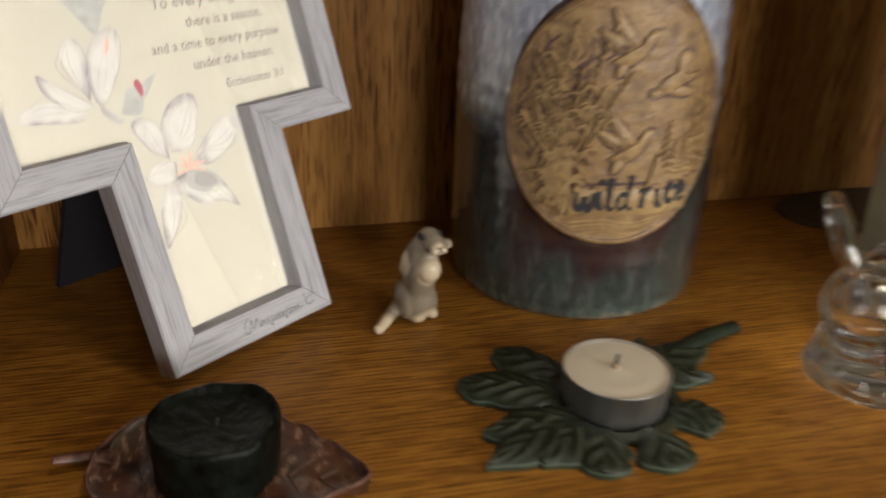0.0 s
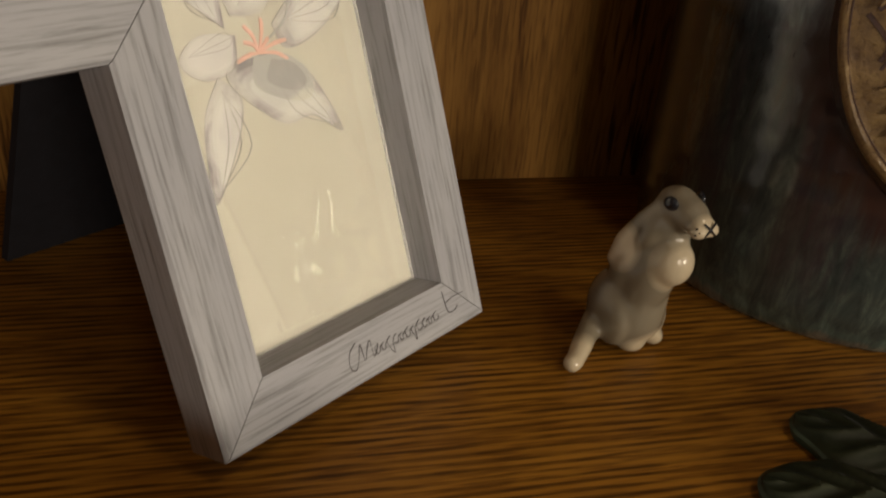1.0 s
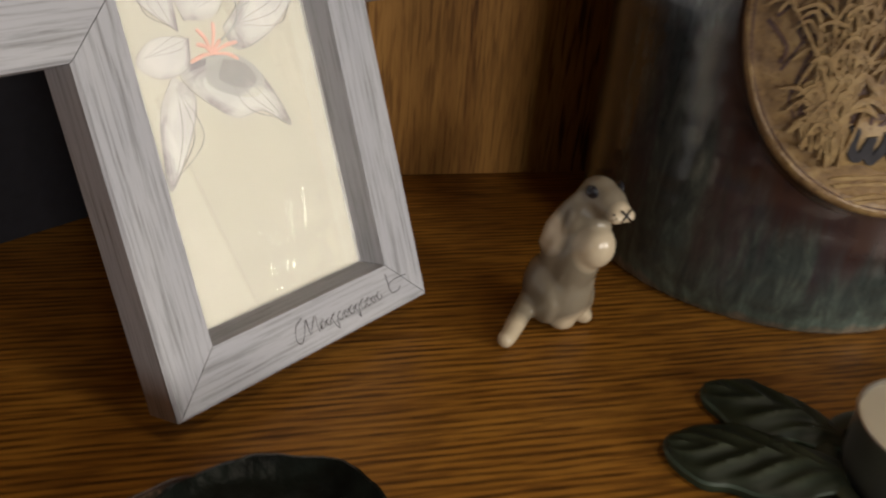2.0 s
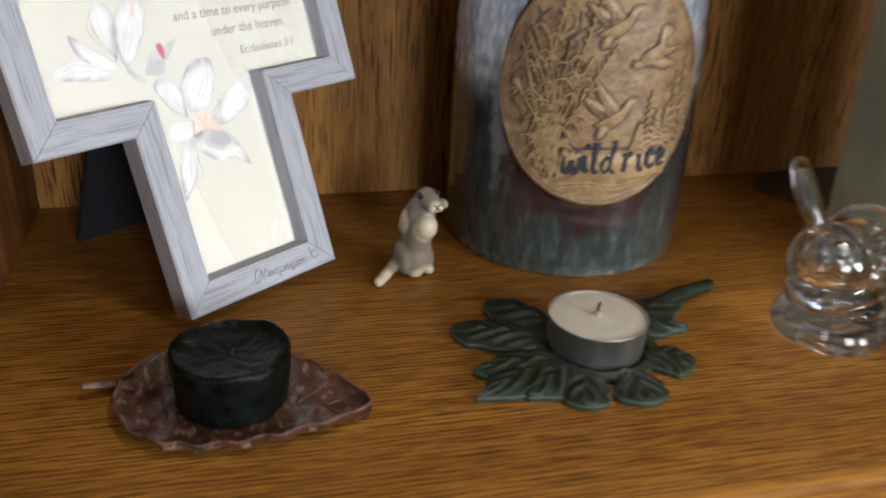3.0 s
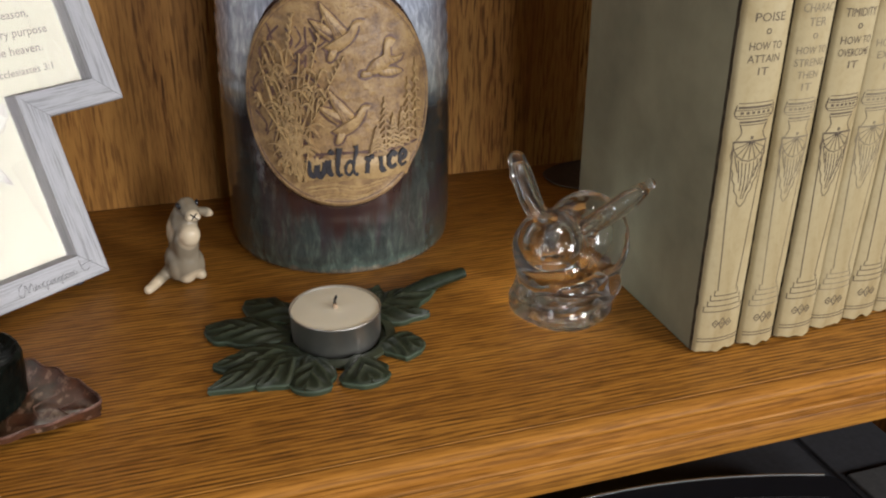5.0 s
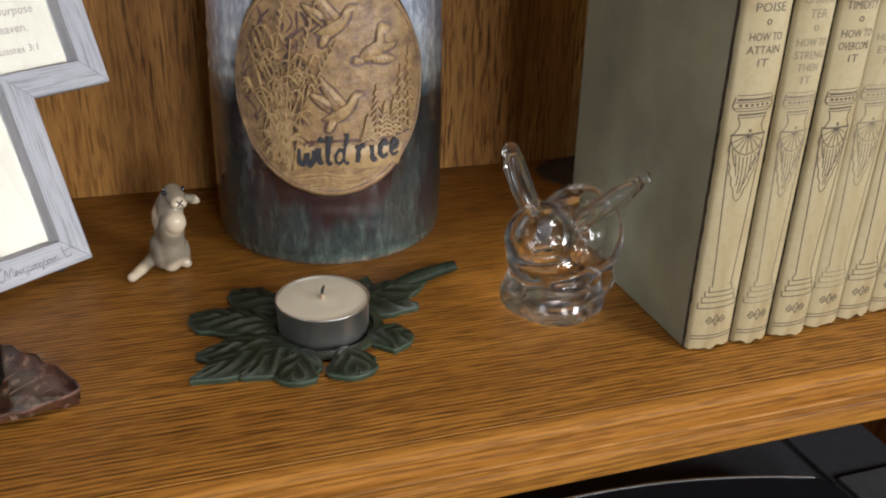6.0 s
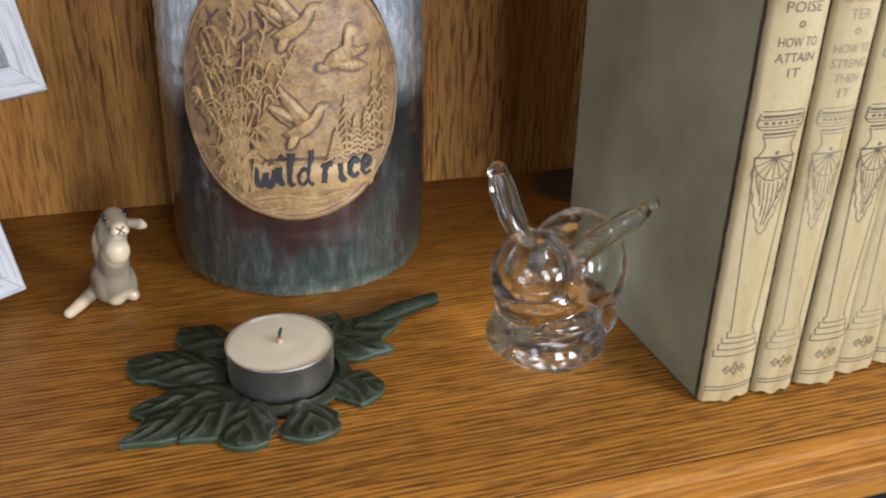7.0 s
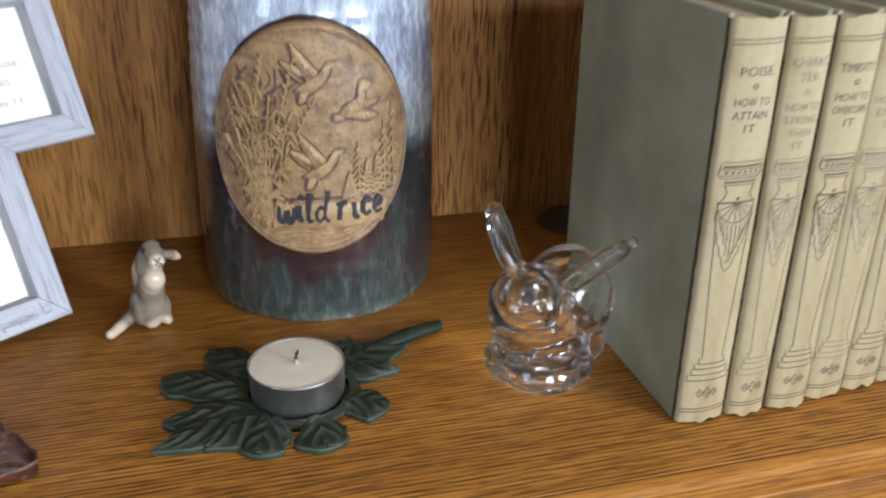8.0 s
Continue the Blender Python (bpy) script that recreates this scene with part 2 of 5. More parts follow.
def crystal():
    """Pressed clear glass: it bends most of the light, and lets some straight through where it is thin."""
    m, t, b = material("crystal_glass")
    b.inputs["Transmission Weight"].default_value, b.inputs["IOR"].default_value = 1.0, 1.5
    b.inputs["Roughness"].default_value, b.inputs["Base Color"].default_value = 0.0, (0.945, 0.968, 0.972, 1)
    clear = t.nodes.new("ShaderNodeBsdfTransparent")
    mix = t.nodes.new("ShaderNodeMixShader")
    mix.inputs[0].default_value = 0.03
    t.links.new(b.outputs[0], mix.inputs[1])
    t.links.new(clear.outputs[0], mix.inputs[2])
    t.links.new(mix.outputs[0], t.nodes["Material Output"].inputs["Surface"])
    return m


CRYSTAL = crystal()


def leaf_glaze():
    """Dark green glaze that breaks paler where it runs thin over the ridges."""
    m, t, b = material("green_glaze")
    g = t.nodes.new("ShaderNodeNewGeometry")
    n = noise_of(t, coords(t), 1.6, 5)
    thin = maths(t, "ADD", g.outputs["Pointiness"], maths(t, "MULTIPLY_ADD", n, 0.04, -0.02))
    col = ramp(t, thin, [(0.44, (0.007, 0.011, 0.006)), (0.50, (0.015, 0.021, 0.011)), (0.56, (0.034, 0.041, 0.023)), (0.64, (0.050, 0.056, 0.033))])
    t.links.new(mixed(t, col, ramp(t, n, [(0.3, (0.6, 0.62, 0.6)), (0.65, (1.1, 1.1, 1.1))]), 0.8, "MULTIPLY"), b.inputs["Base Color"])
    b.inputs["Roughness"].default_value, b.inputs["Specular IOR Level"].default_value = 0.48, 0.28
    bump(t, b, noise_of(t, coords(t), 4.8, 4), 0.3, 0.0003)
    return m


GREEN_GLAZE = leaf_glaze()
GREEN_STEM = plain("dark_green_glaze", (0.014, 0.020, 0.012), 0.45, speck=0.4, scale=1.8, relief=0.5, spec=0.15)
GREEN_EDGE = plain("pale_green_glaze", (0.034, 0.053, 0.031), 0.55, speck=0.25, scale=1.0)


def brown_glaze():
    """Red-brown glaze, nearly black where it pooled, broken by small rubbed pinkish flecks."""
    m, t, b = material("brown_glaze")
    n = noise_of(t, coords(t, (0.9, 0.9, 0.9), shift=(2, 5, 1)), 1.0, 6, 0.65)
    col = ramp(t, n, [(0.30, (0.012, 0.008, 0.007)), (0.46, (0.052, 0.022, 0.013)), (0.58, (0.085, 0.032, 0.017)), (0.78, (0.120, 0.058, 0.032))])
    moss = noise_of(t, coords(t, (0.55, 0.55, 0.55), shift=(7, 1, 3)), 1.0, 3, 0.6)
    col = mixed(t, col, (0.045, 0.036, 0.020), maths(t, "MULTIPLY", ramp(t, moss, [(0.50, (0, 0, 0)), (0.66, (1, 1, 1))]), 0.7))
    fleck = noise_of(t, coords(t, (2.6, 1.2, 2.0), shift=(1, 9, 4)), 1.0, 5, 0.7)
    col = mixed(t, col, (0.27, 0.165, 0.115), maths(t, "MULTIPLY", ramp(t, fleck, [(0.54, (0, 0, 0)), (0.62, (1, 1, 1))]), 0.75))
    t.links.new(col, b.inputs["Base Color"])
    b.inputs["Roughness"].default_value = 0.34
    b.inputs["Coat Weight"].default_value, b.inputs["Coat Roughness"].default_value = 0.25, 0.15
    bump(t, b, n, 0.5, 0.0008)
    return m


BROWN_GLAZE = brown_glaze()
BROWN_VEIN = plain("ochre_glaze", (0.115, 0.055, 0.034), 0.4, speck=0.5, scale=1.5)
BROWN_EDGE = plain("pinkish_glaze", (0.100, 0.048, 0.034), 0.40, speck=0.85, scale=2.2)
DARK_WAX = plain("dark_wax", (0.0042, 0.0058, 0.0046), 0.34, speck=0.8, scale=1.4, relief=1.6, spec=0.12)
WAX = plain("white_wax", (0.61, 0.56, 0.445), 0.45, speck=0.03, scale=0.5)
WAX.node_tree.nodes["Principled BSDF"].inputs["Subsurface Weight"].default_value = 0.2
WAX.node_tree.nodes["Principled BSDF"].inputs["Subsurface Radius"].default_value = (0.004, 0.003, 0.002)
TIN = plain("tealight_tin", (0.62, 0.61, 0.585), 0.38, 1.0, speck=0.06, scale=0.8)
CHAR = plain("charred_wick", (0.02, 0.017, 0.014), 0.9)
WICK_PALE = plain("waxed_wick", (0.42, 0.30, 0.20), 0.8)
CLOTH = plain("grey_green_cloth", (0.280, 0.262, 0.172), 0.85, speck=0.20, scale=0.30, relief=0.5, spec=0.2)
SPINE = aged_cloth()
HINGE_SHADE = plain("frayed_hinge_shade", (0.075, 0.060, 0.040), 0.9, speck=0.6, scale=2.0, spec=0.2)
PAGES = plain("paper_pages", (0.42, 0.36, 0.25), 0.9, speck=0.15, scale=4)
BOOK_INK = plain("brown_stamping", (0.085, 0.060, 0.038), 0.7, speck=0.3, scale=3)
BOOK_FAINT = plain("worn_stamping", (0.20, 0.16, 0.10), 0.7, speck=0.3, scale=3)
DARK_DISH = plain("dark_brown_glaze", (0.050, 0.040, 0.034), 0.45, speck=0.3)
BLACK_PLASTIC = plain("black_plastic", (0.012, 0.012, 0.014), 0.22, speck=0.2)
GREY_PLASTIC = plain("dark_grey_plastic", (0.040, 0.040, 0.045), 0.5, speck=0.2)
PALE_PLASTIC = plain("grey_plastic", (0.062, 0.060, 0.060), 0.5, speck=0.2)
SILVER = plain("silver_trim", (0.75, 0.75, 0.75), 0.2, 1.0)
ROOM_PAINT = plain("room_paint", (0.55, 0.52, 0.47), 0.9, speck=0.05, scale=0.02)
CARPET = plain("room_floor", (0.22, 0.17, 0.12), 0.95, speck=0.2, scale=0.1)


# ---- shapes, in centimetres ----
def part(name, bm, mat, parent=None, label="", smooth=True, kind=""):
    """Links a bmesh, built in centimetres, as one mesh object under a thing or a part."""
    me = bpy.data.meshes.new(name)
    bmesh.ops.recalc_face_normals(bm, faces=bm.faces)
    bm.to_mesh(me)
    bm.free()
    me.transform(Matrix.Diagonal((CM, CM, CM, 1)))
    return mesh_part(name, me, mat, parent, label, smooth, kind)


def mesh_part(name, me, mat, parent=None, label="", smooth=True, kind=""):
    for m in mat if isinstance(mat, (list, tuple)) else [mat]:
        me.materials.append(m)
    if smooth:
        me.polygons.foreach_set("use_smooth", [True] * len(me.polygons))
        me.set_sharp_from_angle(angle=radians(40))
    ob = new(name, me)
    if parent:
        ob.parent = parent
    return tagged(ob, label, kind=kind)


def thing(name, x, y, z, label, category, rz=0.0, group="", kind=""):
    ob = new(name)
    ob.empty_display_size = 0.01
    ob.matrix_world = pose(x * CM, y * CM, z * CM, 0, 0, rz)
    return tagged(ob, label, category, group, kind)


def box(x0, x1, y0, y1, z0, z1, bevel=0.0):
    bm = bmesh.new()
    bmesh.ops.create_cube(bm, size=1)
    for v in bm.verts:
        v.co = Vector((x0 + (v.co.x + 0.5) * (x1 - x0), y0 + (v.co.y + 0.5) * (y1 - y0), z0 + (v.co.z + 0.5) * (z1 - z0)))
    if bevel:
        bmesh.ops.bevel(bm, geom=bm.edges[:], offset=bevel, segments=2, affect="EDGES", profile=0.5)
    return bm


def lathe(profile, seg=64, wobble=0.0):
    """A turned body from (radius, z) pairs."""
    bm = bmesh.new()
    rings = []
    for r, z in profile:
        if r < 1e-4:
            rings.append([bm.verts.new((0, 0, z))])
        else:
            ring = []
            for k in range(seg):
                a = 2 * math.pi * k / seg
                w = r * (1 + wobble * noise.noise((2 * math.cos(a), 2 * math.sin(a), z * 0.6)))
                ring.append(bm.verts.new((w * math.cos(a), w * math.sin(a), z)))
            rings.append(ring)
    for a, b in zip(rings, rings[1:]):
        for k in range(seg):
            q = [a[k % len(a)], a[(k + 1) % len(a)], b[(k + 1) % len(b)], b[k % len(b)]]
            q = list(dict.fromkeys(q))
            if len(q) > 2:
                bm.faces.new(q)
    return bm


def tube(bm, points, radii, seg=8, flat=1.0):
    """A round or flattened rod along points, closed at both ends."""
    pts = [Vector(p) for p in points]
    rings = []
    for i, p in enumerate(pts):
        d = (pts[min(i + 1, len(pts) - 1)] - pts[max(i - 1, 0)]).normalized()
        side = d.cross(Vector((0, 0, 1)))
        side = side.normalized() if side.length > 1e-3 else Vector((1, 0, 0))
        over = side.cross(d)
        r = radii[i] if isinstance(radii, (list, tuple)) else radii
        rings.append([bm.verts.new(p + side * r * math.cos(2 * math.pi * k / seg) + over * r * flat * math.sin(2 * math.pi * k / seg)) for k in range(seg)])
    for a, b in zip(rings, rings[1:]):
        for k in range(seg):
            bm.faces.new((a[k], a[(k + 1) % seg], b[(k + 1) % seg], b[k]))
    bm.faces.new(rings[0][::-1]), bm.faces.new(rings[-1])
    return bm


def outline(points, z0, z1):
    """A flat piece cut to an outline."""
    bm = bmesh.new()
    lo, hi = [[bm.verts.new((x, y, z)) for x, y in points] for z in (z0, z1)]
    n = len(points)
    bm.faces.new(hi), bm.faces.new(lo[::-1])
    for k in range(n):
        bm.faces.new((lo[k], lo[(k + 1) % n], hi[(k + 1) % n], hi[k]))
    bm.normal_update()
    bmesh.ops.triangulate(bm, faces=[f for f in bm.faces if len(f.verts) > 4])
    return bm


def ball(bm, centre, radii, turn=(0, 0, 0), sub=3):
    made = bmesh.ops.create_icosphere(bm, subdivisions=sub, radius=1.0)
    m = pose(*centre, *turn) @ Matrix.Diagonal((*(radii if isinstance(radii, (tuple, list)) else (radii,) * 3), 1))
    bmesh.ops.transform(bm, matrix=m, verts=made["verts"])
    return bm


def blended(bm, voxel, rounds):
    """Overlapping lumps fused into one smooth skin; returns a mesh in metres."""
    me = bpy.data.meshes.new("lumps")
    bm.to_mesh(me)
    bm.free()
    tmp = new("lumps", me)
    r = tmp.modifiers.new("fuse", "REMESH")
    r.mode, r.voxel_size = "VOXEL", voxel
    s = tmp.modifiers.new("ease", "SMOOTH")
    s.factor, s.iterations = 0.5, rounds
    out = bpy.data.meshes.new_from_object(tmp.evaluated_get(bpy.context.evaluated_depsgraph_get()))
    bpy.data.objects.remove(tmp)
    bpy.data.meshes.remove(me)
    out.transform(Matrix.Diagonal((CM, CM, CM, 1)))
    out.materials.clear()
    return out


def lettering(body, size, place, depth=0.006, align="CENTER", width=None, shear=0.0, bold=0.0):
    """Letters as a mesh; place maps (x, y, height) in centimetres to the surface that carries them."""
    cu = bpy.data.curves.new("letters", "FONT")
    cu.body, cu.size, cu.align_x, cu.align_y, cu.resolution_u, cu.shear, cu.offset = body, size, align, "CENTER", 2, shear, bold
    cu.extrude = depth
    tmp = new("letters", cu)
    me = bpy.data.meshes.new_from_object(tmp.evaluated_get(bpy.context.evaluated_depsgraph_get()))
    bpy.data.objects.remove(tmp)
    bm = bmesh.new()
    bm.from_mesh(me)
    bpy.data.meshes.remove(me)
    xs = [v.co.x for v in bm.verts]
    squeeze = width / (max(xs) - min(xs)) if width else 1.0
    for v in bm.verts:
        v.co = Vector(place(v.co.x * squeeze, v.co.y, v.co.z))
    return bm


def ribbon(bm, pts, width, place, height=0.008, closed=False):
    """A thin raised line through 2D points on a carried surface."""
    wide = list(width) if isinstance(width, (list, tuple)) else [width] * len(pts)
    if closed:
        pts, wide = [*pts, pts[0]], [*wide, wide[0]]
    dense, width = [], []
    for (xa, ya), (xb, yb), wa, wb in zip(pts, pts[1:], wide, wide[1:]):
        steps = max(1, math.ceil(math.hypot(xb - xa, yb - ya) / 0.15))
        for k in range(steps):
            dense.append((xa + (xb - xa) * k / steps, ya + (yb - ya) * k / steps))
            width.append(wa + (wb - wa) * k / steps)
    if not closed:
        dense.append(pts[-1]), width.append(wide[-1])
    pts = dense
    n = len(pts)
    lo, hi = [], []
    for i, (x, y) in enumerate(pts):
        x0, y0 = pts[(i - 1) % n if closed else max(i - 1, 0)]
        x1, y1 = pts[(i + 1) % n if closed else min(i + 1, n - 1)]
        d = Vector((x1 - x0, y1 - y0, 0))
        d = d.normalized() if d.length > 1e-6 else Vector((1, 0, 0))
        w = width[i] if isinstance(width, (list, tuple)) else width
        px, py = -d.y * w / 2, d.x * w / 2
        lo.append([bm.verts.new(place(x + k * px, y + k * py, -0.02)) for k in (-1, 1)])
        hi.append([bm.verts.new(place(x + k * px, y + k * py, height)) for k in (-0.7, 0.7)])
    for i in range(n if closed else n - 1):
        j = (i + 1) % n
        bm.faces.new((hi[i][0], hi[j][0], hi[j][1], hi[i][1]))
        bm.faces.new((lo[i][0], lo[j][0], hi[j][0], hi[i][0]))
        bm.faces.new((hi[i][1], hi[j][1], lo[j][1], lo[i][1]))
    return bm


def curve2(points, steps=8):
    """A smooth line through 2D points."""
    out = []
    p = [points[0], *points, points[-1]]
    for i in range(1, len(p) - 2):
        for k in range(steps):
            t = k / steps
            out.append(tuple(0.5 * (2 * p[i][c] + (p[i + 1][c] - p[i - 1][c]) * t + (2 * p[i - 1][c] - 5 * p[i][c] + 4 * p[i + 1][c] - p[i + 2][c]) * t * t
                                    + (3 * p[i][c] - p[i - 1][c] - 3 * p[i + 1][c] + p[i + 2][c]) * t ** 3) for c in (0, 1)))
    return [*out, tuple(points[-1])]


# ---- the cabinet and the room round it ----
BACK_Y, LEFT_X, RIGHT_X, TRIM_Y = 17.1, -23.2, 46.0, -7.8


def structure(name, bm, mat, label, smooth=False, parent=None):
    ob = part(name, bm, mat, parent, label, smooth)
    return tagged(ob, category="structure" if not parent else "", kind="structure" if not parent else "")


shelf = structure("shelf", box(LEFT_X, RIGHT_X, TRIM_Y, BACK_Y, -1.9, 0.0, 0.02), OAK_TOP, "varnished oak shelf board with dark open pores")


def moulding():
    """The shelf's front lip: a nose over a cove, a bead and a plain face, each standing further out."""
    prof = [(-7.86, -2.1), (-7.86, -0.04), (-7.89, -0.004), (-8.22, 0.0), (-8.36, -0.03), (-8.47, -0.10), (-8.53, -0.20), (-8.54, -0.30), (-8.49, -0.38), (-8.44, -0.46), (-8.46, -0.58), (-8.56, -0.66), (-8.72, -0.70),
            (-8.84, -0.70), (-8.93, -0.73), (-8.97, -0.80), (-8.95, -0.88), (-8.88, -0.93), (-8.85, -0.99), (-8.90, -1.04), (-8.99, -1.06), (-9.03, -1.12), (-9.05, -2.06), (-9.02, -2.1)]
    bm = bmesh.new()
    ends = [[bm.verts.new((x, y, z)) for y, z in prof] for x in (LEFT_X, RIGHT_X)]
    for k in range(len(prof)):
        j = (k + 1) % len(prof)
        bm.faces.new((ends[0][k], ends[0][j], ends[1][j], ends[1][k]))
    bm.faces.new(ends[0]), bm.faces.new(ends[1][::-1])
    return bm


structure("trim", moulding(), OAK_EDGE, "moulded oak lip along the shelf's front edge", True)
structure("wall_back", box(LEFT_X - 2, RIGHT_X + 2, BACK_Y, BACK_Y + 1.0, -60, 60), OAK_BACK, "upright grained oak back panel of the cabinet")
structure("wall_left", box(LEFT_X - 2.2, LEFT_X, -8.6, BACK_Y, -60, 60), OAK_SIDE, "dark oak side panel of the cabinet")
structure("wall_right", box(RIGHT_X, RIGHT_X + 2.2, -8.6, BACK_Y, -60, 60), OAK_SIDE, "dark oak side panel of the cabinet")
# unseen top board, added to keep the ceiling lamp off the shelf's back
structure("shade_board", box(LEFT_X, RIGHT_X, -8.6, BACK_Y, 52.0, 54.0), OAK_SIDE, "unseen oak board added above the shelf to shade its back")
structure("floor", box(-220, 260, -320, 60, -104, -100), CARPET, "plain brown carpeted floor of the room")
structure("ceiling", box(-220, 260, -320, 60, 135, 139), ROOM_PAINT, "plain painted ceiling of the room")
structure("wall_room_front", box(-220, 260, 40, 44, -100, 135), ROOM_PAINT, "plain painted room wall behind the cabinet")
structure("wall_room_left", box(-224, -220, -320, 44, -100, 135), ROOM_PAINT, "plain painted room wall")
structure("wall_room_right", box(260, 264, -320, 44, -100, 135), ROOM_PAINT, "plain painted room wall")
structure("wall_room_rear", box(-220, 260, -324, -320, -100, 135), ROOM_PAINT, "plain painted room wall")


# ---- cross-shaped picture frame ----
LEAN = 20.2


def cross_outline(edge, left=-3.8, right=11.25, low=7.47, high=15.0, top=22.4, leg=7.45, low_left=7.17):
    """The cross's outline, drawn in by edge, anticlockwise from the foot's left corner."""
    e = edge
    return [(e, e), (leg - e, e), (leg - e, low + e), (right - e, low + e), (right - e, high - e), (leg - e, high - e),
            (leg - e, top - e), (e, top - e), (e, high - e), (left + e, high - e), (left + e, low_left + e), (e, low_left + e)]


def picture_frame():
    f = thing("cross_picture_frame", -15.24, 3.64, 0.63, "cross-shaped whitewashed wooden picture frame with a lily print, on its easel", "picture frame", 36.19)
    f.matrix_world = f.matrix_world @ pose(0, 0, 0, -LEAN, 0, 0)
    # local x across, z up the slope, y into the depth
    deep, wide = 1.15, 1.18
    outer, inner, inner_low = cross_outline(0.0), cross_outline(wide), cross_outline(wide + 0.12)
    n = len(outer)
    for k in range(n):
        j = (k + 1) % n
        (ax, az), (bx, bz) = outer[k], outer[j]
        mid = Vector(((ax + bx) / 2, 0, (az + bz) / 2))
        turn = math.atan2(bz - az, bx - ax)
        bm = bmesh.new()
        gap = 0.012
        rows = []
        for (ox, oz), (ix, iz), (lx, lz) in ((outer[k], inner[k], inner_low[k]), (outer[j], inner[j], inner_low[j])):
            s = gap if (ox, oz) == outer[k] else -gap
            cs = Vector((math.cos(turn), 0, math.sin(turn))) * s
            rows.append([bm.verts.new(Vector(p) + cs - mid) for p in ((ox, 0.07, oz), (ox * 0.94 + ix * 0.06, 0.0, oz * 0.94 + iz * 0.06), (ix, 0.05, iz), (lx, 0.88, lz), (lx, 1.0, lz), (ox, deep, oz))])
        for a in range(6):
            b = (a + 1) % 6
            bm.faces.new((rows[0][a], rows[0][b], rows[1][b], rows[1][a]))
        bm.faces.new(rows[0][::-1]), bm.faces.new(rows[1])
        bmesh.ops.rotate(bm, matrix=Matrix.Rotation(turn, 3, "Y"), verts=bm.verts)
        bar = part("frame_bar", bm, WHITEWASH, f, smooth=False)
        bar.matrix_local = Matrix.Translation(mid * CM) @ Matrix.Rotation(-turn, 4, "Y")

    def sheet(edge, y0, y1):
        bm = outline(cross_outline(edge), y0, y1)
        for v in bm.verts:
            v.co = Vector((v.co.x, v.co.z, v.co.y))
        return bm

    part("backing", sheet(0.5, 1.04, 1.17), BLACK_CARD, f, "black card backing", False)
    picture = part("picture", sheet(wide + 0.02, 0.89, 1.02), CREAM_PRINT, f, "cream print of grey-white lilies with a verse", False)
    pane = part("pane", sheet(wide + 0.125, 0.78, 0.83), CLEAR, f, "clear glass pane", False)
    pane.visible_shadow = False

    def on_print(lift):
        return lambda x, y, h: (x, 0.888 - lift - h, y)

    def blot(name, pts, mat, lift, label=""):
        bm = bmesh.new()
        place = on_print(lift)
        ring = curve2([*pts, pts[0]], 6)[:-1]
        bm.faces.new([bm.verts.new(place(x, y, 0.0)) for x, y in ring])
        bmesh.ops.triangulate(bm, faces=bm.faces[:])
        return part(name, bm, mat, picture, label, False)

    def petal(ring, lift, shade=0.5):
        """One watercolour petal: washes laid over one another, palest in the middle, with a thin broken pencil line."""
        cx, cy = sum(p[0] for p in ring) / len(ring), sum(p[1] for p in ring) / len(ring)
        turn = random.uniform(0, 2 * math.pi)
        # the washes draw away from one edge, so the grey gathers on the other
        cx, cy = cx + 0.42 * math.cos(turn), cy + 0.42 * math.sin(turn)
        for k, mat in enumerate(PETAL_WASHES):
            size = 1.0 - 0.105 * k * shade
            blot("petal" if k == 0 else "petal_wash", [(cx + (x - cx) * size + 0.02 * math.sin(3 * x + k), cy + (y - cy) * size + 0.02 * math.cos(4 * y + k)) for x, y in ring], mat, lift + 0.0008 * k)
        line = curve2([*ring, ring[0]], 6)
        fine = bmesh.new()
        wave = random.uniform(0, 6)
        fade = [max(0.0, math.sin(wave + 7.0 * i / len(line))) for i in range(len(line))]
        ribbon(fine, line, [0.004 + 0.026 * shade * f for f in fade], on_print(lift + 0.005), 0.001)
        # folds along the petal
        far = max(ring, key=lambda p: (p[0] - ring[0][0]) ** 2 + (p[1] - ring[0][1]) ** 2)
        for k in (-0.10, 0.02, 0.12):
            mx, my = cx - (far[1] - ring[0][1]) * k, cy + (far[0] - ring[0][0]) * k
            fold = curve2([(ring[0][0] * 0.8 + cx * 0.2, ring[0][1] * 0.8 + cy * 0.2), (mx, my), (far[0] * 0.8 + cx * 0.2, far[1] * 0.8 + cy * 0.2)], 5)
            ribbon(fine, fold, [0.022 * shade * math.sin(math.pi * i / len(fold)) + 0.002 for i in range(len(fold))], on_print(lift + 0.005), 0.001)
        part("petal_line", fine, PETAL_LINE, picture, smooth=False)

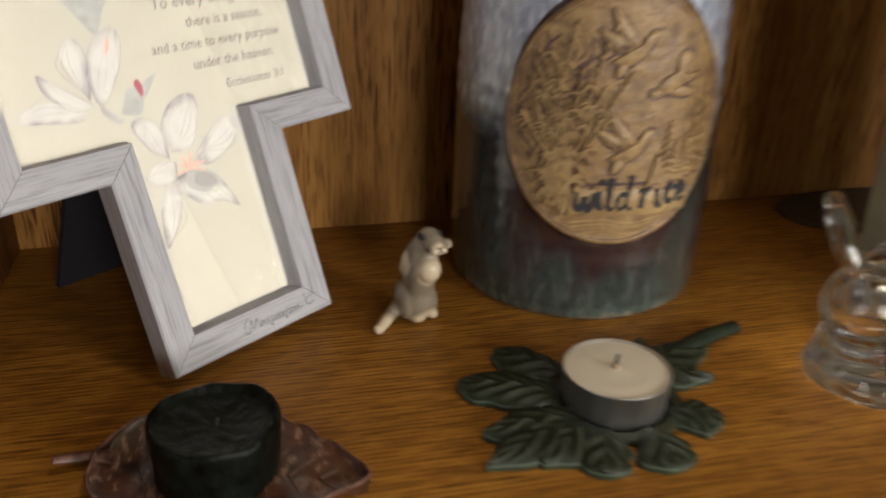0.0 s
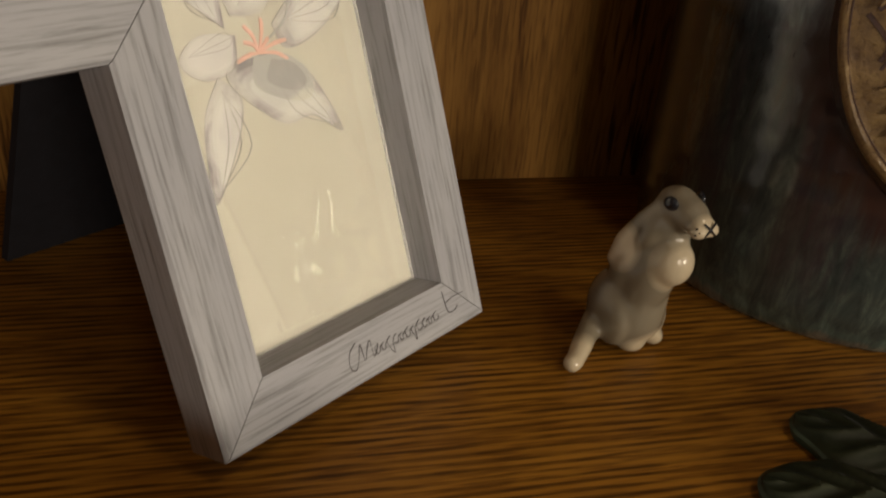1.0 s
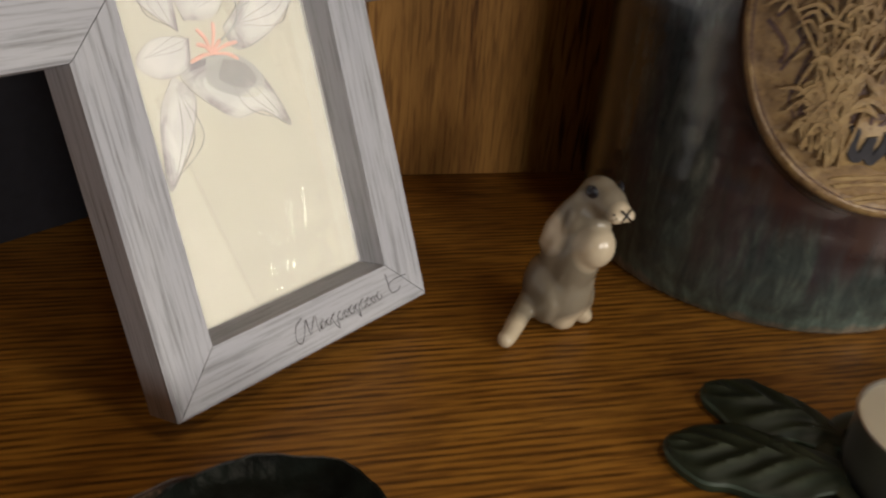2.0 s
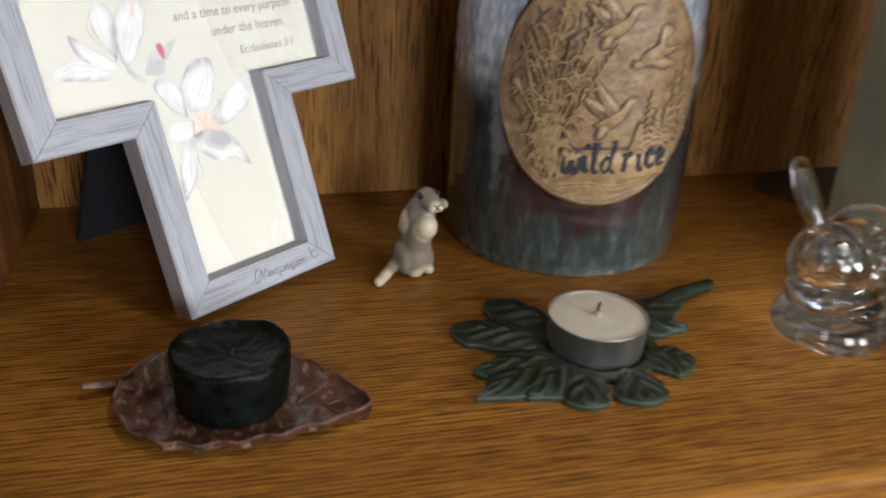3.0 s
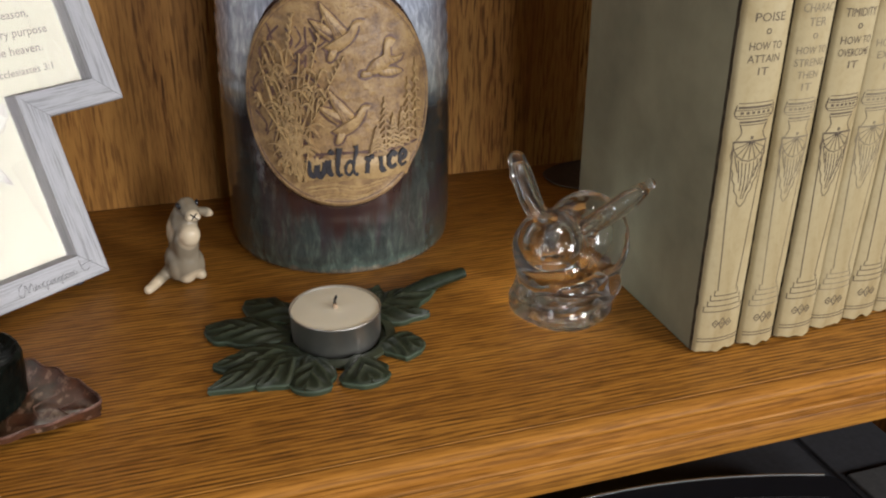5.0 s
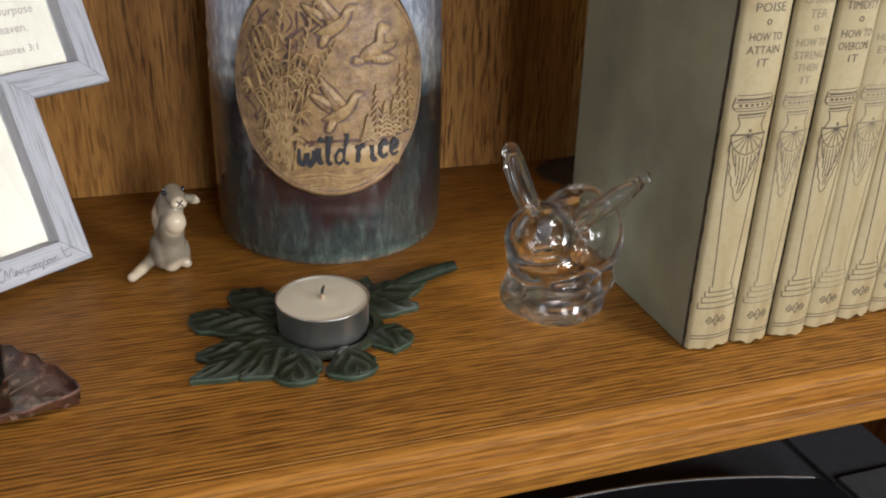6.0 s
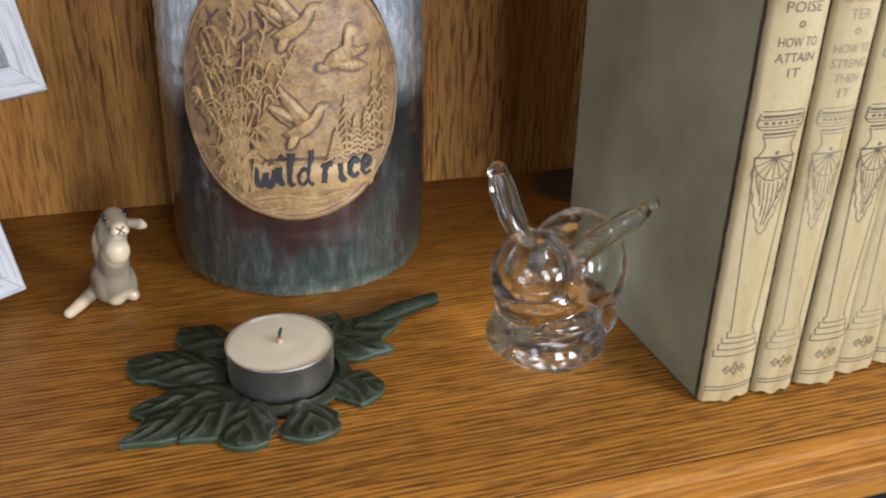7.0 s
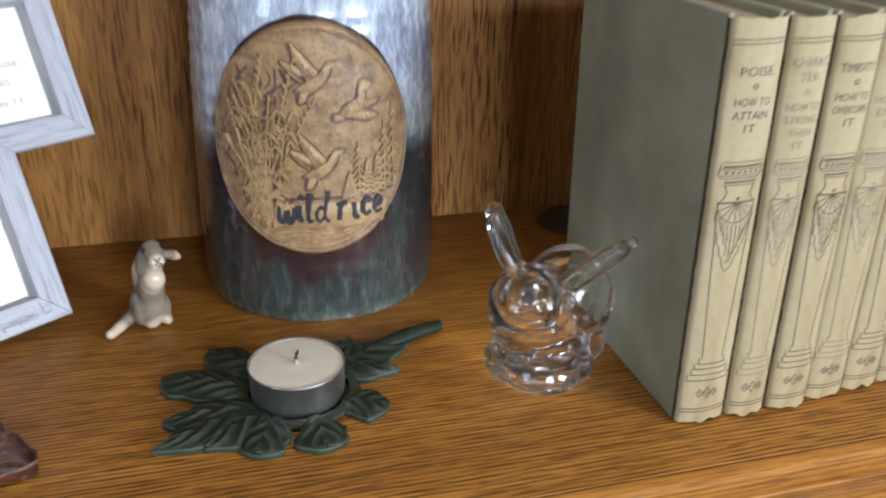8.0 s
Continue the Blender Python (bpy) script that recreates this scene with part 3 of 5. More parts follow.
    # upper lily, lower lily with its drooping petal
    for ring, shade in (([(0.8, 10.0), (0.75, 10.9), (1.2, 11.9), (2.0, 12.4), (2.35, 12.0), (1.95, 10.9), (1.1, 9.85)], 0.8),
                        ([(0.6, 10.05), (0.15, 11.4), (0.05, 11.8), (0.5, 12.25), (0.9, 11.9), (0.9, 10.9)], 1.0),
                        ([(0.45, 9.65), (-0.5, 10.2), (-1.6, 10.2), (-2.0, 9.8), (-1.1, 9.6), (0.05, 9.45)], 0.9),
                        ([(0.7, 9.9), (-0.2, 10.6), (-0.9, 11.2), (-0.8, 10.5), (0.0, 9.8)], 0.7),
                        ([(2.8, 7.45), (2.1, 8.1), (1.75, 8.9), (2.2, 9.15), (2.8, 8.65)], 0.6),
                        ([(3.0, 7.65), (2.85, 8.6), (3.5, 9.45), (4.4, 9.6), (4.5, 8.9), (3.85, 7.7)], 0.9),
                        ([(3.9, 7.4), (4.9, 8.2), (5.45, 8.55), (6.1, 8.45), (5.95, 7.8), (5.1, 7.15), (4.15, 6.9)], 0.9),
                        ([(2.4, 6.6), (1.95, 6.0), (1.75, 5.2), (1.7, 4.35), (2.45, 5.3), (2.8, 6.1)], 0.9),
                        ([(3.0, 7.3), (2.2, 7.4), (1.7, 7.0), (2.1, 6.6), (2.8, 6.7)], 0.6),
                        ([(3.6, 6.9), (4.5, 6.4), (5.1, 5.05), (4.4, 5.5), (3.65, 5.5), (2.8, 6.2), (2.65, 6.7)], 1.0)):
        petal(ring, 0.003 + 0.003 * random.random(), shade)
    blot("petal_shade", [(3.3, 6.85), (4.1, 6.78), (4.62, 6.25), (4.45, 5.85), (3.9, 5.9), (3.2, 6.3)], PETAL_DIM, 0.0088)
    blot("petal_tip", [(5.02, 5.2), (5.12, 5.02), (4.98, 5.06), (4.86, 5.2)], PETAL_LINE, 0.0095)
    blot("petal_shade", [(3.7, 6.75), (4.2, 6.6), (4.45, 6.2), (4.1, 6.05), (3.5, 6.35)], PETAL_GREY, 0.0095)
    blot("petal_shade", [(5.7, 8.45), (6.1, 8.4), (5.95, 7.9), (5.75, 8.1)], PETAL_GREY, 0.0095)
    blot("petal_shade", [(0.9, 9.9), (1.3, 9.5), (1.6, 9.2), (1.3, 9.1), (0.9, 9.5)], PETAL_GREY, 0.0095)
    blot("leaf_bud", [(1.55, 9.4), (1.85, 9.95), (2.1, 10.25), (2.45, 10.1), (2.5, 9.6), (2.2, 9.25)], SLATE, 0.009)
    blot("leaf_bud", [(2.4, 9.7), (2.6, 10.25), (3.35, 10.6), (2.95, 10.15), (2.7, 9.85)], SLATE, 0.009)
    blot("red_bud", [(2.4, 10.05), (2.33, 10.32), (2.48, 10.48), (2.62, 10.3), (2.6, 10.0), (2.5, 9.85)], CRIMSON, 0.012)
    blot("red_streak", [(1.62, 11.45), (1.76, 11.85), (1.92, 12.1), (1.86, 11.7)], CORAL, 0.0125)
    blot("grey_bud", [(0.65, 13.55), (2.2, 13.4), (2.0, 12.9), (1.55, 12.2), (1.15, 12.7)], SLATE, 0.009)
    for a in (8, 40, 75, 115, 150, 200, 330):
        bm = bmesh.new()
        reach = 0.42 + 0.16 * math.sin(a * 1.7)
        tip = (3.5 + 1.2 * reach * math.cos(radians(a)), 6.98 + reach * math.sin(radians(a)))
        ribbon(bm, curve2([(3.45, 6.9), ((3.45 + tip[0]) / 2 + 0.06, (6.9 + tip[1]) / 2 + 0.05), tip], 4), [0.05, 0.06, 0.07, 0.08, 0.09, 0.10, 0.10, 0.09, 0.07], on_print(0.012), 0.002)
        part("stamen", bm, CORAL, picture, smooth=False)
    bm = bmesh.new()
    ribbon(bm, curve2([(3.7, 7.1), (4.2, 7.4), (4.45, 7.75), (4.75, 7.85)], 4), 0.05, on_print(0.012), 0.002)
    ribbon(bm, [(4.4, 7.68), (4.36, 8.0)], 0.05, on_print(0.012), 0.002)
    part("pistil", bm, SLATE, picture, smooth=False)
    for text, size, x, y, width in (("To every thing", 0.62, 5.7, 12.95, 3.6), ("there is a season,", 0.55, 6.85, 12.15, 3.5), ("and a time to every purpose", 0.55, 6.3, 11.35, 5.8),
                                    ("under the heaven.", 0.55, 6.8, 10.58, 3.75), ("Ecclesiastes 3:1", 0.46, 7.5, 9.66, 2.8)):
        place = on_print(0.003)
        part("verse_line", lettering(text, size, lambda a, b, h, x=x, y=y: place(x + a, y + b, h * 0.3), 0.004, "CENTER", width, 0.12), INK, picture, "verse printed in small grey letters", False)
    # the maker's scrawl on the lower bar stands as plain strokes
    bm = bmesh.new()
    face = lambda x, y, h: (x, 0.045 * max(0.0, min(1.0, y / 1.18)) - 0.004 - h, y)
    # a tall opening stroke with two arches, a run of small loops with two tails, and a last crossed stroke
    pts = [(3.46, 0.90), (3.26, 0.76), (3.18, 0.48), (3.30, 0.34), (3.44, 0.52), (3.56, 0.82), (3.60, 0.44), (3.72, 0.66), (3.84, 0.80), (3.86, 0.42)]
    x = 3.96
    for k in range(11):
        r = (0.075, 0.06, 0.085, 0.07, 0.05)[k % 5]
        tail = 0.20 if k in (2, 6) else 0.0
        pts += [(x + r, 0.50 + 2.0 * r), (x - 0.5 * r, 0.50 + 1.1 * r), (x, 0.44), (x + 1.3 * r, 0.47 - tail), (x + 1.5 * r, 0.55)]
        x += 0.185
    ribbon(bm, curve2(pts, 4), [0.020 + 0.010 * math.sin(0.7 * i) for i in range(4 * len(pts) - 3)], face, 0.004)
    ribbon(bm, curve2([(6.20, 0.98), (6.22, 0.66), (6.28, 0.46), (6.46, 0.44), (6.60, 0.52)], 4), 0.026, face, 0.004)
    ribbon(bm, curve2([(6.24, 0.70), (6.50, 0.76), (6.86, 0.74)], 4), 0.022, face, 0.004)
    part("signature_strokes", bm, SIGN_INK, f, "thin dark scrawl on the lower bar", False)
    # folding leg
    bm = bmesh.new()
    foot_y, foot_z = 10.07, 3.05
    q = [(0.9, foot_y, foot_z), (5.8, foot_y, foot_z), (5.0, 1.12, 15.5), (2.4, 1.12, 15.5)]
    lo = [bm.verts.new(p) for p in q]
    hi = [bm.verts.new((x, y + 0.3, z + 0.1)) for x, y, z in q]
    bm.faces.new(lo), bm.faces.new(hi[::-1])
    for k in range(4):
        bm.faces.new((lo[k], lo[(k + 1) % 4], hi[(k + 1) % 4], hi[k]))
    part("easel_leg", bm, BLACK_CARD, f, "black card easel leg", False)
    # felt pads under the lower bar's back edge
    for x in (1.2, 6.25):
        bm = bmesh.new()
        bmesh.ops.create_cone(bm, cap_ends=True, segments=16, radius1=0.30, radius2=0.30, depth=0.42)
        pad = part("felt_pad", bm, BLACK_CARD, f, "round black felt pad")
        pad.matrix_local = pose(x * CM, 0.94 * CM, 0.10 * CM, LEAN, 0, 0)


picture_frame()

# ---- stoneware jar ----
JAR_X, JAR_Y = 2.45, 11.2
MED_X, MED_Z, MED_W, MED_H = -1.0, 8.77, 4.63, 5.0


def stoneware_jar():
    j = thing("stoneware_jar", JAR_X, JAR_Y, 0.0, "blue and rust glazed stoneware jar with a tan wild rice medallion", "jar")
    prof = [(0, 0.12), (5.0, 0.12), (5.2, 0.0), (5.45, 0.0), (5.62, 0.18), (5.66, 0.4), (5.72, 0.8), (5.74, 2.5), (5.74, 6.0), (5.66, 9.0), (5.55, 11.5), (5.46, 13.2), (5.40, 14.0), (5.27, 14.7), (5.0, 15.4),
            (4.6, 16.0), (4.3, 16.6), (4.2, 17.4), (4.35, 18.4), (4.45, 18.7), (4.3, 18.85), (4.05, 18.7), (3.95, 17.8), (4.1, 16.4), (4.7, 15.2), (5.1, 13.5), (5.35, 6.0), (5.3, 1.0), (4.9, 0.5), (0, 0.5)]
    # throwing rings left by the potter's fingers
    turned = []
    for (ra, za), (rb, zb) in zip(prof, prof[1:] + prof[-1:]):
        steps = max(1, round((zb - za) / 0.12)) if 0.7 < za < 14.0 and zb > za else 1
        for k in range(steps):
            z = za + (zb - za) * k / steps
            r = ra + (rb - ra) * k / steps
            deep = 0.024 if z > 8.0 else 0.008
            turned.append((r + (deep * math.sin(2 * math.pi * z / 0.85 + math.sin(z * 0.9)) if steps > 1 else 0.0), z))
    part("body", lathe(turned, 96, 0.004), GLAZE, j, "dipped blue, teal and rust glaze")

    def skin(z):
        return 5.74 - max(0.0, z - 6.0) * 0.041

    def on_med(lift):
        def place(x, y, h):
            z = MED_Z + y
            r = skin(z) + lift + h
            a = (MED_X + x) / 6.1
            return (r * math.sin(a), -r * math.cos(a), z)
        return place

    thick = 0.50
    bm = bmesh.new()
    rings = []
    place = on_med(0.0)
    rise = [(1.0, -0.25), (1.0, thick * 0.45), (0.99, thick * 0.72), (0.975, thick * 0.88), (0.955, thick - 0.03)] + [(0.93 - 0.91 * k / 34, thick - 0.085) for k in range(35)]
    for s, h in rise:
        ring = []
        for k in range(144):
            a = 2 * math.pi * k / 144
            w = 1 + 0.016 * noise.noise((2 * math.cos(a), 2 * math.sin(a), 3))
            x, y = MED_W * s * w * math.cos(a), MED_H * s * w * math.sin(a)
            # hand-pressed clay: broad dents, small lumps, scratches along the stalks
            dent = 0.03 * noise.noise((x * 0.8, y * 0.8, 1)) + 0.02 * noise.noise((x * 2.4, y * 2.4, 6)) + 0.02 * noise.noise((x * 5.0, y * 4.2, 2))
            ring.append(bm.verts.new(place(x, y, h + (dent if h > 0.2 else 0))))
        rings.append(ring)
    for a, b in zip(rings, rings[1:]):
        for k in range(144):
            bm.faces.new((a[k], a[(k + 1) % 144], b[(k + 1) % 144], b[k]))
    bm.faces.new(rings[-1])
    med = part("medallion", bm, CLAY_FIELD, j, "oval tan clay medallion with pressed relief")
    top = on_med(thick - 0.10)
    # the shadow round the medallion's edge, painted as a dark ring, and oxide inside its rim
    for name, s, wd, base, high in (("edge_shadow_ring", 1.015, 0.34, 0.0, 0.10), ("rim_stain", 0.94, 0.05, thick - 0.10, 0.05)):
        bm = bmesh.new()
        ringed = [(MED_W * s * math.cos(a), MED_H * s * math.sin(a)) for a in [2 * math.pi * k / 90 for k in range(90)]]
        ribbon(bm, ringed, [wd * (0.75 + 0.5 * noise.noise((p[0], p[1], 5))) for p in ringed], on_med(base), high, True)
        part(name, bm, EDGE_SHADOW if base == 0 else CLAY_STAIN_SHADE, med)

    def relief(name, shape, mat=CLAY_CREST, label="", high=0.16):
        """A pillowed figure pressed out of the clay, with oxide and its shade painted round it."""
        ring = curve2([*shape, shape[0]], 4)[:-1]
        cx, cy = sum(p[0] for p in ring) / len(ring), sum(p[1] for p in ring) / len(ring)
        bm, em = bmesh.new(), bmesh.new()
        levels = [[bm.verts.new(top(cx + (x - cx) * k, cy + (y - cy) * k, h)) for x, y in ring] for k, h in ((1.05, -0.05), (0.98, high * 0.45), (0.86, high * 0.8), (0.6, high))]
        for lo, hi in zip(levels, levels[1:]):
            for k in range(len(ring)):
                i = (k + 1) % len(ring)
                bm.faces.new((lo[k], lo[i], hi[i], hi[k]))
        bm.faces.new(levels[-1])
        bmesh.ops.triangulate(bm, faces=[f for f in bm.faces if len(f.verts) > 4])
        figure = part(name, bm, mat, med, label)
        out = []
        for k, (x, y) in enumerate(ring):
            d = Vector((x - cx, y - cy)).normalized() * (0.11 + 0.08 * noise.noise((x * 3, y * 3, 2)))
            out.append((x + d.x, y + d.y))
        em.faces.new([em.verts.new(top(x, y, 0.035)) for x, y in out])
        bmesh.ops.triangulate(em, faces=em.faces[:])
        part("oxide_shade_halo", em, CLAY_STAIN_SHADE, med)
        return figure

    def bird(x, y, size, flip=1):
        """A flying duck: body with head and bill, two raised wings with feather ridges, a fanned tail."""
        g = lambda pts: [(x + flip * px * size, y + py * size) for px, py in pts]
        relief("bird_body", g([(-0.55, -0.55), (-0.15, -0.28), (0.35, 0.02), (0.52, 0.3), (0.72, 0.40), (0.96, 0.36), (0.78, 0.24), (0.70, 0.0), (0.42, -0.42), (-0.1, -0.72)]))
        relief("bird_wing", g([(-0.1, -0.3), (-0.32, 0.1), (-0.55, 0.55), (-0.62, 1.0), (-0.3, 0.72), (0.1, 0.3), (0.3, 0.0)]))
        relief("bird_wing", g([(-0.3, -0.32), (-0.72, 0.0), (-1.0, 0.4), (-0.6, 0.3), (-0.35, 0.2), (-0.1, -0.05)]))
        relief("bird_tail", g([(-0.3, -0.55), (-0.42, -1.0), (-0.2, -0.98), (-0.02, -0.6)]))
        bm = bmesh.new()
        for k in range(4):
            ribbon(bm, g([(-0.16 + k * 0.10, -0.12), (-0.46 + k * 0.13, 0.70 - k * 0.17)]), 0.035 * size, on_med(thick + 0.04), 0.025)
            ribbon(bm, g([(-0.30 + k * 0.05, -0.16 - 0.02 * k), (-0.78 + k * 0.16, 0.22 - k * 0.08)]), 0.03 * size, on_med(thick + 0.04), 0.025)
        part("feather_line", bm, CLAY_STAIN_SHADE, med, kind="stuff")

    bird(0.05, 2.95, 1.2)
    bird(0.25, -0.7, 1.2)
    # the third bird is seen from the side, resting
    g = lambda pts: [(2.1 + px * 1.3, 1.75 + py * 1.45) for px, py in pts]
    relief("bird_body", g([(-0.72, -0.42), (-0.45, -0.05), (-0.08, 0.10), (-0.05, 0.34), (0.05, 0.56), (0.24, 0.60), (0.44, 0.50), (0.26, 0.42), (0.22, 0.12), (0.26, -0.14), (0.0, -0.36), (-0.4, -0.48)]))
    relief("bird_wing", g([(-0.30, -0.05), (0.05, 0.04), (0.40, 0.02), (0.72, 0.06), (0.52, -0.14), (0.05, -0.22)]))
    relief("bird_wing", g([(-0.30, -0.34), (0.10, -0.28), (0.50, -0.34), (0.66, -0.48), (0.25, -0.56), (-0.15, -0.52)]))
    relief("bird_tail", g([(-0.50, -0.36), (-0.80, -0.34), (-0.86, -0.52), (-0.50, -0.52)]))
    bm = bmesh.new()
    for k in range(4):
        ribbon(bm, g([(-0.05 + k * 0.15, 0.0), (0.0 + k * 0.17, -0.14)]), 0.035, on_med(thick + 0.04), 0.025)
        ribbon(bm, g([(-0.10 + k * 0.15, -0.34), (-0.05 + k * 0.15, -0.50)]), 0.035, on_med(thick + 0.04), 0.025)
    part("feather_line", bm, CLAY_STAIN_SHADE, med, kind="stuff")
    # rice stalks, leaves and seed heads, spreading from one clump
    random.seed(5)

    def inside(x, y, most=0.74):
        while (x / MED_W) ** 2 + (y / MED_H) ** 2 > most:
            x, y = x * 0.94, y * 0.94
        return x, y

    shade = bmesh.new()
    for k in range(60):
        # oxide stains that also paint in the shade between the blades
        x, y = inside(random.uniform(-3.9, -0.9), random.uniform(-3.4, 2.4), 0.7)
        ribbon(shade, curve2([(x, y), (x + random.uniform(-0.3, 0.3), y + 0.4), (x + random.uniform(-0.5, 0.5), y + 0.9)], 3), random.uniform(0.05, 0.16), on_med(thick - 0.10), 0.04)
    part("oxide_shade_stain", shade, CLAY_STAIN_SHADE, med)
    for k in range(20):
        x0, y0 = inside(-2.1 + random.uniform(-0.5, 0.5), -3.6 + random.uniform(-0.2, 0.5))
        x1, y1 = inside(-2.35 + 1.75 * (k / 19 - 0.5) * 2 + random.uniform(-0.3, 0.3), random.uniform(-0.6, 2.7))
        pts = curve2([(x0, y0), (x0 * 0.7 + x1 * 0.3 + random.uniform(-0.15, 0.15), (y0 + y1) / 2), (x1, y1)], 8)
        bm = bmesh.new()
        ribbon(bm, pts, [0.085 - 0.045 * i / len(pts) for i in range(len(pts))], on_med(thick - 0.10), random.uniform(0.14, 0.22))
        for q in range(6):
            i = random.randrange(3, len(pts))
            sx, sy = pts[i]
            s = random.choice((-1, 1))
            ln = random.uniform(0.4, 1.0)
            ex, ey = inside(sx + s * ln * random.uniform(0.5, 1.0), sy + random.uniform(-0.45, 0.35), 0.80)
            if ex > -1.9 and -4.0 < ey < -2.4:
                continue
            leaf = curve2([(sx, sy), (sx * 0.5 + ex * 0.5, max(sy, ey) + random.uniform(0.05, 0.28)), (ex, ey)], 5)
            ribbon(bm, leaf, [0.04 + 0.085 * math.sin(math.pi * min(1, 0.1 + 0.9 * m / (len(leaf) - 1))) for m in range(len(leaf))], on_med(thick - 0.10), random.uniform(0.12, 0.24))
        part("rice_stalk", bm, CLAY_CREST, med)
    # tall straight ears with beaded grain
    for x0, y0, x1, y1 in ((-1.5, 0.2, -0.55, 3.6), (-2.4, 1.0, -1.9, 3.7), (-1.0, -0.4, 0.25, 1.9)):
        bm = bmesh.new()
        ribbon(bm, [(x0, y0), (x1, y1)], 0.07, on_med(thick - 0.10), 0.12)
        for q in range(9):
            u = 0.45 + 0.06 * q
            cx, cy = x0 + (x1 - x0) * u, y0 + (y1 - y0) * u
            ribbon(bm, [(cx, cy), (cx + 0.10 * (-1) ** q, cy + 0.20)], 0.09, on_med(thick - 0.10), 0.16)
        part("rice_ear", bm, CLAY_CREST, med)
    # long blades arching from the clump's foot
    for k in range(14):
        a = radians(15 + 150 * k / 13)
        ln = random.uniform(0.7, 1.3)
        x0, y0 = -2.4 + random.uniform(-0.2, 0.3), -3.1 + random.uniform(-0.3, 0.6)
        x1, y1 = inside(x0 + ln * math.cos(a), y0 + ln * math.sin(a) * 0.8 - 0.2, 0.8)
        if x1 > -1.9 and y1 < -2.4:
            y1 = -2.3
        leaf = curve2([(x0, y0), ((x0 + x1) / 2, max(y0, y1) + 0.25), (x1, y1)], 6)
        bm = bmesh.new()
        ribbon(bm, leaf, [0.05 + 0.15 * math.sin(math.pi * min(1, 0.1 + 0.9 * m / (len(leaf) - 1))) for m in range(len(leaf))], on_med(thick - 0.10), random.uniform(0.14, 0.22))
        part("rice_leaf", bm, CLAY_CREST, med)
    bm = bmesh.new()
    ribbon(bm, curve2([(-1.2, -2.42), (0.5, -2.36), (2.2, -2.42), (3.7, -2.2)], 6), [0.16 + 0.05 * math.sin(q * 1.7) for q in range(19)], on_med(thick - 0.10), 0.035)
    part("shore_stain", bm, CLAY_STAIN_SHADE, med)
    # distant spruces
    for x, y0, h in ((2.0, -2.35, 2.4), (2.4, -2.3, 1.6), (3.2, -2.2, 3.0), (3.65, -2.0, 3.6), (2.85, -2.3, 1.8), (1.6, -2.4, 1.2)):
        bm = bmesh.new()
        ribbon(bm, [(x, y0), (x, y0 + h)], [0.14, 0.05], on_med(thick - 0.10), 0.13)
        for k in range(7):
            y = y0 + h * (0.1 + 0.13 * k)
            w = 0.42 * (1 - k / 8)
            ribbon(bm, [(x - w, y - 0.18), (x - w * 0.4, y - 0.02), (x, y + 0.06), (x + w * 0.5, y - 0.04), (x + w, y - 0.16)], [0.06, 0.15, 0.13, 0.15, 0.06], on_med(thick - 0.10), 0.17)
        part("spruce", bm, CLAY_CREST, med)
    # name band with dark letters
    bm = bmesh.new()
    strip = [(-1.75 + 4.95 * k / 16, -3.15 + 0.05 * math.sin(k)) for k in range(17)]
    ribbon(bm, strip, 1.2, on_med(thick - 0.10), 0.07)
    part("name_band", bm, CLAY, med)
    # brush-drawn letters: advance, strokes with their widths, in x-heights
    hand = {"w": (1.42, [[(-0.12, 0.92), (0.06, 0.95), (0.14, 0.25), (0.34, 0.02), (0.58, 0.35), (0.66, 0.75), (0.68, 0.25), (0.86, 0.0), (1.10, 0.35), (1.22, 1.0)]]),
            "i": (0.58, [[(0.02, 1.0), (0.05, 0.3), (0.14, 0.04), (0.36, 0.12)], [(0.16, 1.36), (0.24, 1.50), (0.36, 1.62)]]),
            "l": (0.56, [[(0.22, 1.85), (0.10, 1.0), (0.06, 0.3), (0.16, 0.03), (0.38, 0.14)]]),
            "d": (1.05, [[(0.62, 0.78), (0.36, 0.92), (0.08, 0.62), (0.06, 0.22), (0.28, 0.02), (0.56, 0.32)], [(0.80, 1.95), (0.84, 1.55), (0.64, 0.9), (0.60, 0.28), (0.78, 0.02), (0.92, 0.12)]]),
            "r": (1.06, [[(-0.06, 0.84), (0.12, 0.98), (0.12, 0.5), (0.06, -0.04)], [(0.18, 0.70), (0.36, 0.98), (0.56, 0.98)]]),
            "c": (0.82, [[(0.62, 0.76), (0.42, 0.95), (0.10, 0.72), (0.04, 0.32), (0.26, 0.02), (0.62, 0.16)]]),
            "e": (0.78, [[(0.06, 0.42), (0.40, 0.50), (0.56, 0.76), (0.36, 0.97), (0.10, 0.72), (0.04, 0.32), (0.26, 0.02), (0.62, 0.16)]]),
            " ": (0.42, [])}
    bm = bmesh.new()
    pen = -1.52
    for n, ch in enumerate("wild rice"):
        step, strokes = hand[ch]
        for stroke in strokes:
            line = curve2([(pen + 0.64 * x, -3.46 + 0.05 * math.sin(n * 1.9) + 0.72 * y + 0.05 * (pen + 1.5)) for x, y in stroke], 5)
            wide = [0.215 + 0.07 * math.sin(2.6 * i / len(line) + n) + 0.03 * math.sin(i * 1.3) for i in range(len(line))]
            ribbon(bm, line, wide, on_med(thick - 0.045), 0.07)
        pen += 0.64 * step
    part("letters", bm, OXIDE, med, "dark letters reading wild rice", False)
    bm = bmesh.new()
